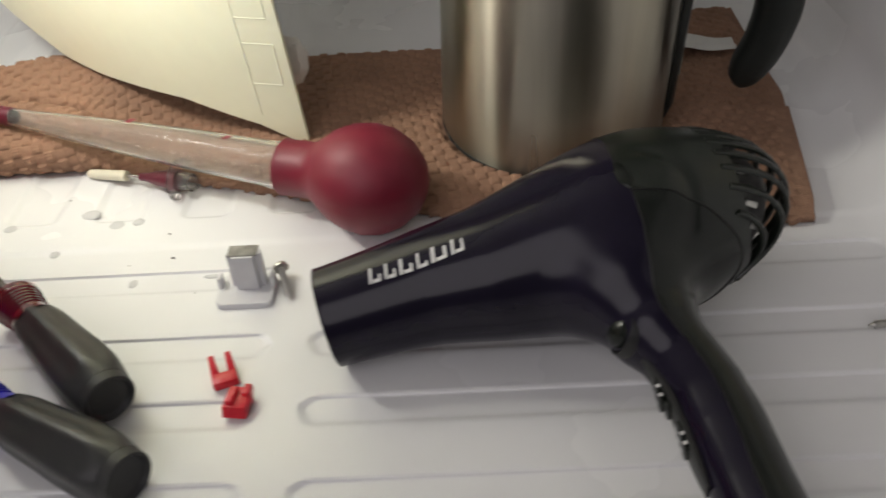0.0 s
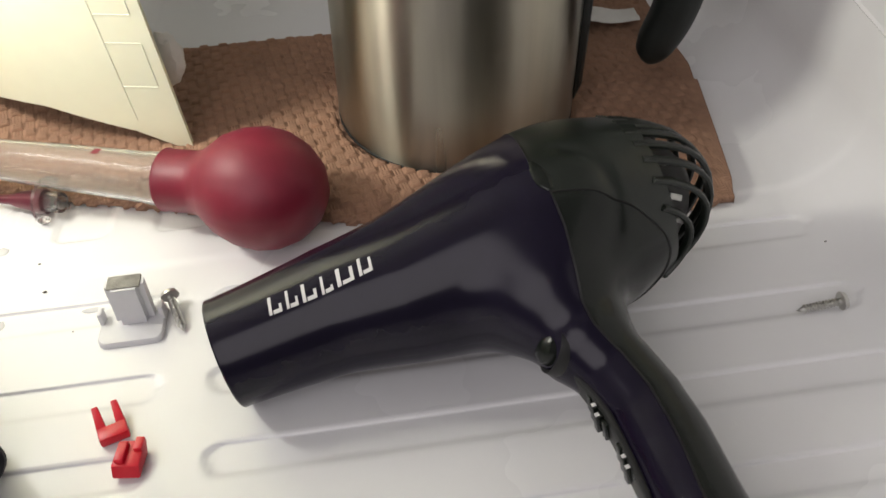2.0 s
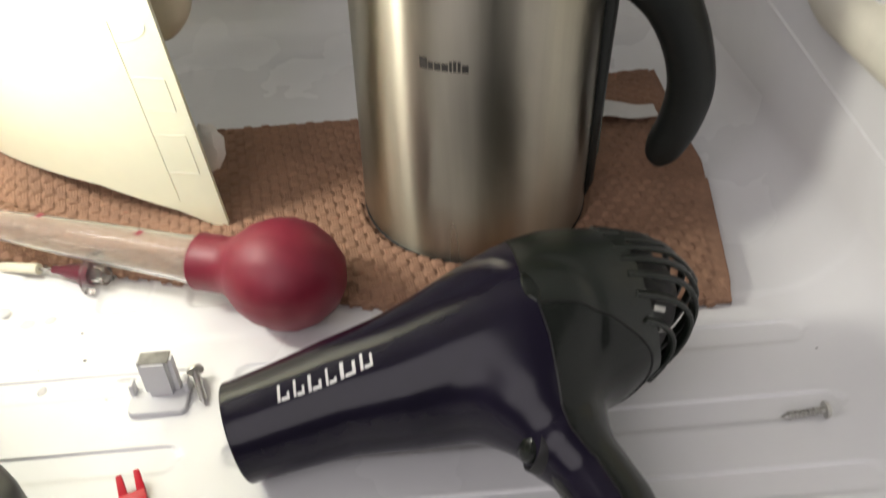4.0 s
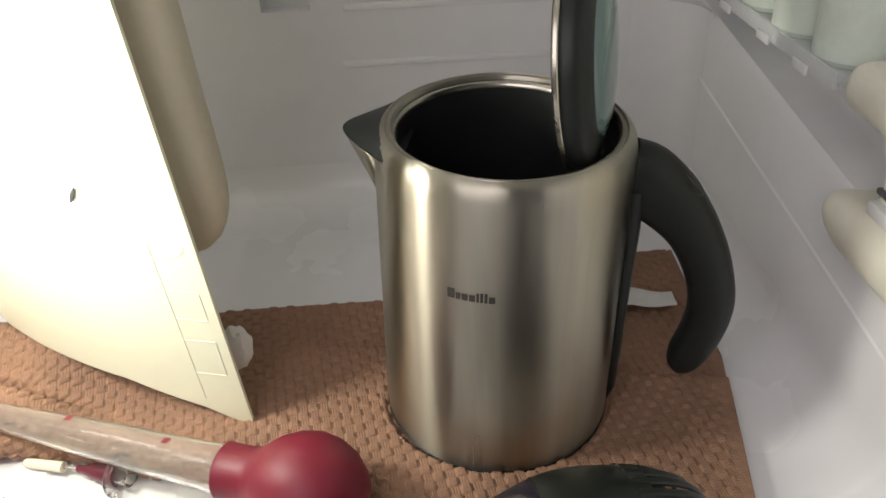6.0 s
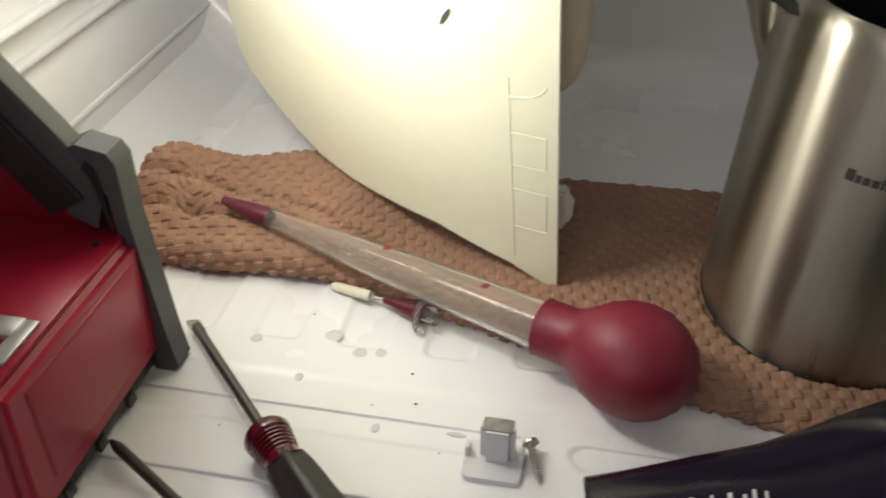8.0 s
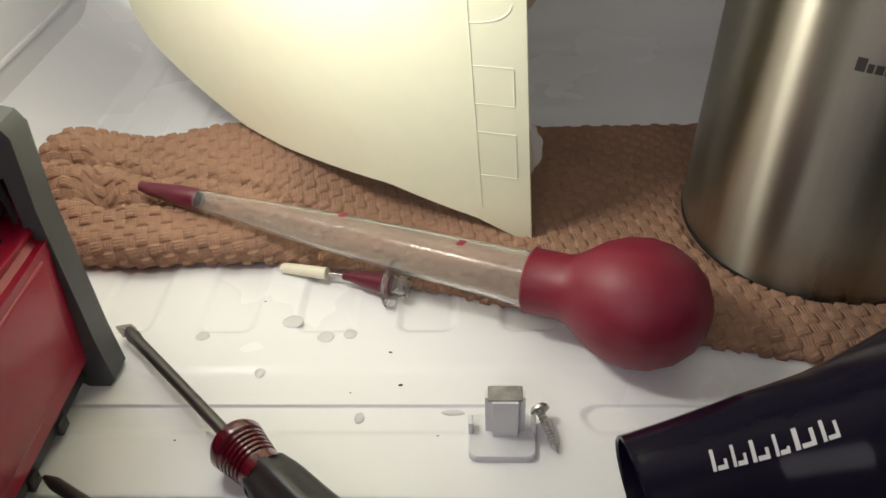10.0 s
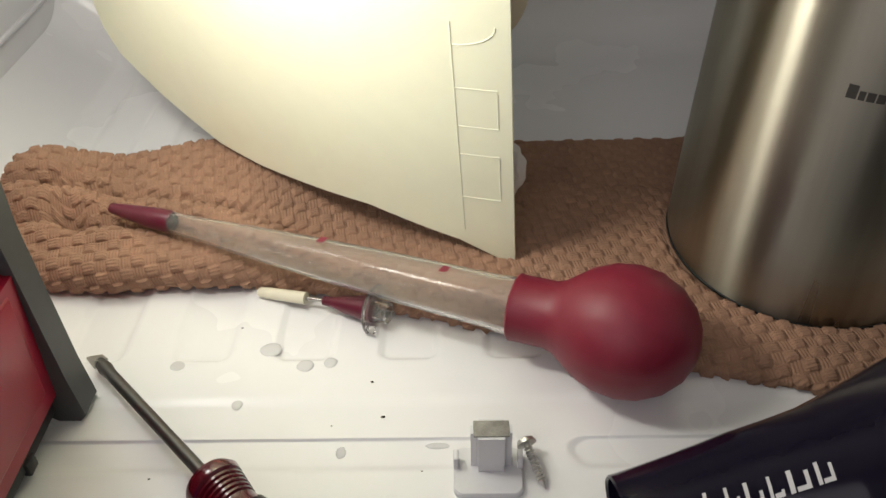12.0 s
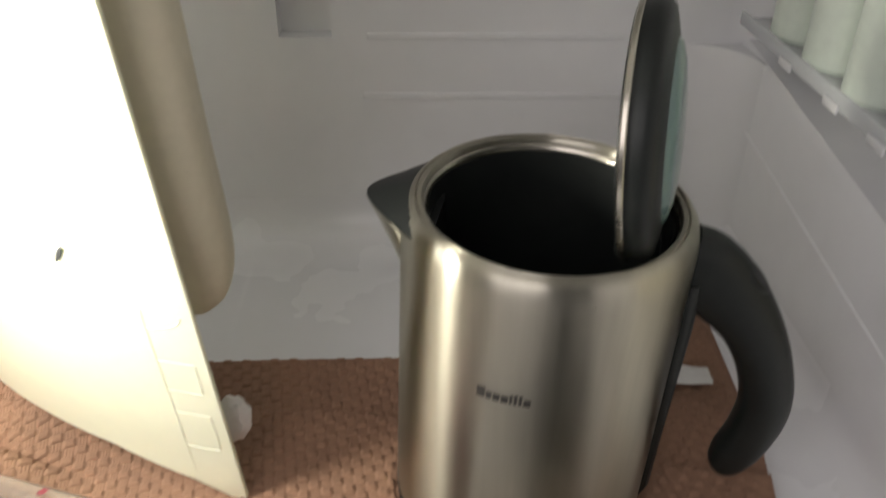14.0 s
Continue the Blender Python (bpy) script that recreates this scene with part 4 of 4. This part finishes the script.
def screwdriver(tip, end, flat, accent, label):
    tip, end = Vector(tip), Vector(end)
    L = (end - tip).length
    root = thing("screwdriver", ((tip.x + end.x) / 2, (tip.y + end.y) / 2, 0.0), label, "screwdriver", "screwdrivers")
    m = axis(end, tip)
    H = 0.104
    part("shank", turned([(0.0031, H - 0.004), (0.0031, L - 0.016), (0.0038, L - 0.011), (0.0028, L - 0.004), (0.0, L - 0.0035)] if flat else [(0.0031, H - 0.004), (0.0031, L - 0.008), (0.0022, L - 0.004), (0.0010, L), (0.0, L)], 20, m), blade_steel, root, "dark steel shank")
    if flat:
        bm = box_bm(-0.0042, 0.0042, -0.0006, 0.0006, L - 0.006, L + 0.002, 0.0)
        for v in bm.verts:
            if v.co.z < L - 0.002:
                v.co.x *= 0.8
                v.co.y *= 4.0
        bm.transform(m @ Matrix.Rotation(radians(25), 4, "Z"))
        part("blade", bm, bracket_steel, root, "bright flat blade", smooth=False)
    neck = [(0.0115, H - 0.028), (0.0105, H - 0.024)]
    for k in range(6):
        neck += [(0.0103 + 0.0004 * k, H - 0.0222 + 0.0025 * k), (0.0103 + 0.0004 * k, H - 0.0210 + 0.0025 * k), (0.0088 + 0.0004 * k, H - 0.0205 + 0.0025 * k)]
    neck += [(0.0128, H - 0.0066), (0.0134, H - 0.003), (0.0120, H), (0.0034, H + 0.001), (0.0, H + 0.001)]
    part("neck", turned(neck, 32, m), accent, root, "translucent ribbed neck")
    # six-sided grip
    rows = []
    prof = smooth_points([(0.003, 0.0132), (0.012, 0.0150), (0.028, 0.0152), (0.048, 0.0138), (0.066, 0.0128), (0.0775, 0.0110)], 5)
    bm, rings = bmesh.new(), []
    for s, r in prof:
        ring = []
        for k in range(36):
            a = 2 * math.pi * k / 36
            flatten = 1 - 0.07 * math.cos(6 * a) * step01(0.004, 0.016, s)
            ring.append(bm.verts.new((r * flatten * math.cos(a), r * flatten * math.sin(a), s)))
        rings.append(ring)
    for a, b in zip(rings, rings[1:]):
        for k in range(36):
            bm.faces.new((a[k], a[(k + 1) % 36], b[(k + 1) % 36], b[k]))
    bm.faces.new(rings[0][::-1])
    bm.faces.new(rings[-1])
    bmesh.ops.recalc_face_normals(bm, faces=bm.faces[:])
    bm.transform(m)
    grip_part = part("grip", bm, driver_grey, root, "dark grey rubber grip", angle=60)
    part("end_cap", turned([(0.0, 0.0005), (0.0095, -0.0005), (0.0112, -0.0030), (0.0124, -0.0025), (0.0130, 0.002), (0.0130, 0.005)], 32, m), tool_black, grip_part, "glossy black end cap")
    stripe = swept([(*(m @ Vector((-0.0105, -0.0098, s))), 0.0014, 0.0022) for s in (0.014, 0.022, 0.030)], 10, m.to_3x3() @ Vector((-0.7, -0.7, 0)), 2)
    part("stripe", stripe, accent, grip_part)
    for k in range(5):
        s0 = 0.036 + 0.0062 * k
        bar = swept([(*(m @ Vector((-0.0098, -0.0096, s))), 0.0016, 0.0006) for s in (s0, s0 + 0.0042)], 8, m.to_3x3() @ Vector((-0.7, -0.7, 0)), 3)
        part("print_bar", bar, clip_grey, grip_part)


screwdriver((-0.3010, 0.3830, 0.0100), (-0.1490, 0.2310, 0.0150), True, driver_red, "flat screwdriver with dark grey grip and red neck")
screwdriver((-0.3060, 0.2880, 0.0080), (-0.1280, 0.1850, 0.0150), False, driver_blue, "cross-head screwdriver with dark grey grip and blue accent")


def work_light():
    root = thing("work_light", (-0.36, 0.29, 0.0), "red and grey battery work light standing on its frame", "work light")
    bm = box_bm(-0.430, -0.301, 0.231, 0.3590, 0.013, 0.1005)
    for v in bm.verts:
        if v.co.x > -0.35 and v.co.z < 0.05:
            v.co.x -= 0.006
        if v.co.y < 0.24 and v.co.z < 0.05:
            v.co.y -= 0.006
    bmesh.ops.bevel(bm, geom=bm.edges[:], offset=0.006, segments=3, affect="EDGES")
    body_part = part("body", bm, tool_red, root, "red plastic body")
    # recessed field on the side
    bm = box_bm(-0.3055, -0.3012, 0.246, 0.343, 0.028, 0.090, 0.0020, 3)
    for v in bm.verts:
        v.co.x -= (0.100 - v.co.z) / 0.087 * 0.006 - 0.0012
    part("side_panel", bm, tool_red, body_part)
    bm = box_bm(-0.424, -0.3060, 0.237, 0.3590, 0.098, 0.1015, 0.0015)
    part("deck", bm, tool_red, body_part)
    part("base_strip", box_bm(-0.420, -0.3105, 0.232, 0.352, 0.006, 0.0145, 0.002), tool_black, body_part)
    # grey frame at the end, with foot
    out = [(-0.300, 0.000), (-0.2965, 0.004), (-0.2985, 0.030), (-0.3005, 0.110), (-0.2985, 0.146), (-0.302, 0.152), (-0.318, 0.156), (-0.330, 0.150), (-0.335, 0.112), (-0.320, 0.104), (-0.312, 0.125), (-0.3085, 0.128), (-0.3100, 0.030), (-0.318, 0.014), (-0.316, 0.004), (-0.311, 0.000)]
    part("frame", extruded(out, 0.350, 0.366), tool_grey, root, "dark grey frame end with foot")
    arm = swept([(-0.326, 0.358, 0.122, 0.020, 0.008), (-0.346, 0.356, 0.155, 0.020, 0.008), (-0.372, 0.352, 0.200, 0.020, 0.008), (-0.385, 0.348, 0.26, 0.018, 0.008)], 16, (0, 1, 0), 6)
    part("arm", arm, tool_grey, root, "grey folding arm")
    part("end_wall", extruded([(-0.3475, 0.098), (-0.309, 0.098), (-0.309, 0.140), (-0.322, 0.132), (-0.3475, 0.150)], 0.3600, 0.3640), tool_red, root, "red end wall")
    part("shroud", extruded([(-0.445, 0.098), (-0.3485, 0.098), (-0.3485, 0.145), (-0.374, 0.195), (-0.388, 0.245), (-0.445, 0.245)], 0.3595, 0.3650), tool_red, root, "red inner wall below the arm")
    # thin black slab over the grey arm's near face, painted shade
    front = swept([(-0.3330, 0.3485, 0.118, 0.0125, 0.0012), (-0.3525, 0.3465, 0.151, 0.0125, 0.0012), (-0.3785, 0.3425, 0.196, 0.0125, 0.0012), (-0.3915, 0.3385, 0.256, 0.0115, 0.0012)], 12, (0, 1, 0), 6)
    part("arm_shade", front, tool_black, root, "black slab for the shade on the front of the arm")
    part("slot", extruded([(-0.3115, 0.104), (-0.3095, 0.106), (-0.3105, 0.142), (-0.3150, 0.147), (-0.3175, 0.143), (-0.3140, 0.136)], 0.3485, 0.3500), tool_black, root, "black slot in the frame")
    # assumed head, out of view; spread over the deck to keep light off it
    part("lamp_head", box_bm(-0.440, -0.318, 0.180, 0.366, 0.252, 0.272, 0.006, 3), tool_grey, root, "unseen grey lamp head, sized to shade the deck")
    # steel catch on the deck
    bm = box_bm(-0.350, -0.3165, 0.266, 0.2785, 0.1015, 0.1045, 0.0004)
    join(bm, box_bm(-0.3180, -0.3095, 0.250, 0.2785, 0.1015, 0.1037, 0.0004))
    part("catch", bm, bracket_steel, root, "bent steel catch")
    part("peg_hole", turned([(0.0, 0.0005), (0.0022, 0.0005), (0.0022, 0.0)], 16, pose(-0.3165, 0.340, 0.1015)), tool_black, root)
    part("label_plate", box_bm(-0.345, -0.318, 0.2265, 0.2300, 0.050, 0.090, 0.0004), paper_white, root, "pale sticker")
    for k in range(3):
        part("base_bump", box_bm(-0.3125, -0.3085, 0.250 + 0.032 * k, 0.258 + 0.032 * k, 0.004, 0.012, 0.001), tool_black, root)


work_light()


def paper_scrap():
    bm = sheet(14, 10, lambda u, v: Vector((0.160 + 0.080 * u, 0.560 - 0.004 * u + 0.036 * v * (1 - 0.55 * u), 0.0125 + 0.004 * noise.noise(Vector((u * 3, v * 2, 4))) + 0.002 * v)))
    bm = thick(bm, 0.0004)
    tagged(part("paper_scrap", bm, paper_white, None), "torn white paper label lying on the towel", "paper")


paper_scrap()


# ---- fittings on the right wall ----
def wall_rail():
    root = thing("shelf_support", (0.31, 0.42, 0.17), "cream moulded shelf support with rounded end", "shelf support")
    bm = box_bm(0.286, 0.342, 0.28, 0.474, 0.126, 0.160, 0.014, 5)
    for v in bm.verts:
        if v.co.z < 0.143:
            v.co.y -= 0.030 * step01(0.40, 0.474, v.co.y) * (0.143 - v.co.z) / 0.017
    bracket_part = part("bracket", bm, fitting_cream, root, "rounded cream bracket")
    part("pad", box_bm(0.296, 0.330, 0.402, 0.436, 0.159, 0.168, 0.002), liner_white, bracket_part, "white pad")
    part("post", box_bm(0.298, 0.342, 0.28, 0.392, 0.158, 0.300, 0.006, 3), fitting_cream, root)
    # insert with a hollowed front edge
    out = [(0.394, 0.158), (0.446, 0.158), (0.440, 0.164), (0.434, 0.172), (0.437, 0.186), (0.446, 0.199), (0.460, 0.206), (0.460, 0.212), (0.394, 0.212)]
    bm = bmesh.new()
    near = [bm.verts.new((0.302, y, z)) for y, z in out]
    far = [bm.verts.new((0.340, y, z)) for y, z in out]
    bm.faces.new(near)
    bm.faces.new(far[::-1])
    for k in range(len(out)):
        q = (k + 1) % len(out)
        bm.faces.new((near[k], far[k], far[q], near[q]))
    bmesh.ops.recalc_face_normals(bm, faces=bm.faces[:])
    bmesh.ops.bevel(bm, geom=[e for e in bm.edges if abs(e.verts[0].co.x - e.verts[1].co.x) < 0.001], offset=0.0018, segments=2, affect="EDGES")
    part("insert", bm, fitting_cream, root)
    part("catch", box_bm(0.2995, 0.303, 0.414, 0.436, 0.172, 0.1755, 0.0008), tool_grey, root, "small grey catch")
    part("arm", box_bm(0.286, 0.342, 0.28, 0.476, 0.209, 0.238, 0.012, 5), fitting_cream, root, "rounded cream arm")
    root = thing("shelf_bin", (0.32, 0.55, 0.21), "clear plastic bin with frosted cylinders on the wall", "bin")
    tray_part = part("tray", box_bm(0.290, 0.338, 0.482, 0.76, 0.217, 0.220, 0.001), tray_clear, root, "clear plastic tray")
    edge_part = part("tray_edge", box_bm(0.2865, 0.2895, 0.482, 0.76, 0.215, 0.226, 0.001), tray_clear, tray_part)
    for pane in (tray_part, edge_part):
        pane.visible_shadow = False
    for y in (0.515, 0.575, 0.650):
        part("tray_tab", box_bm(0.2845, 0.2865, y, y + 0.020, 0.213, 0.219, 0.0006), liner_white, tray_part)
    for y, r in ((0.520, 0.026), (0.580, 0.027), (0.642, 0.027), (0.704, 0.026)):
        part("roll", turned([(0.0, 0.0), (r * 0.86, 0.0), (r, 0.004), (r, 0.075), (r * 0.86, 0.079), (0.0, 0.079)], 32, pose(0.3170, y, 0.2205)), frosted, root)


wall_rail()


# ---- water, specks ----
def drop(x, y, rx, ry, seed):
    bm = turned([(1.0, 0.0), (0.96, 0.25), (0.8, 0.6), (0.45, 0.9), (0.0, 1.0)], 24)
    for v in bm.verts:
        k = 1 + 0.12 * noise.noise(Vector((v.co.x * 1.4, v.co.y * 1.4, seed)))
        v.co = Vector((x + rx * v.co.x * k, y + ry * v.co.y * k, floor_height(x, y) + 0.0006 * v.co.z + 0.0001))
    tagged(part("water_drop", bm, water_clear, None), "clear water drop on the white floor", "water drop", "water drops")


for k, (x, y, rx, ry) in enumerate(((-0.213, 0.396, 0.0060, 0.0048), (-0.193, 0.384, 0.0046, 0.0042), (-0.180, 0.386, 0.0036, 0.0036), (-0.224, 0.359, 0.0028, 0.0036), (-0.169, 0.330, 0.0024, 0.0036), (-0.261, 0.385, 0.0040, 0.0034), (-0.123, 0.3335, 0.0060, 0.0018))):
    drop(x, y, rx, ry, k)


def speck(x, y, r, seed):
    bm = bmesh.new()
    bmesh.ops.create_icosphere(bm, subdivisions=1, radius=1)
    for v in bm.verts:
        k = 1 + 0.5 * noise.noise(v.co * 1.7 + Vector((seed, 0, 0)))
        v.co = Vector((x + r * v.co.x * k, y + 0.6 * r * v.co.y * k, floor_height(x, y) + r * 0.25 * (1 + v.co.z)))
    tagged(part("crumb", bm, speck_black, None), "tiny dark crumb on the white floor", "crumb", "crumbs")


for k, (x, y, r) in enumerate(((-0.150, 0.350, 0.0014), (-0.157, 0.372, 0.0011), (-0.232, 0.413, 0.0008), (0.262, 0.312, 0.0009), (-0.256, 0.315, 0.0008), (-0.101, 0.304, 0.0007), (-0.175, 0.345, 0.0006), (-0.13, 0.318, 0.0006))):
    speck(x, y, r, k * 3.1)
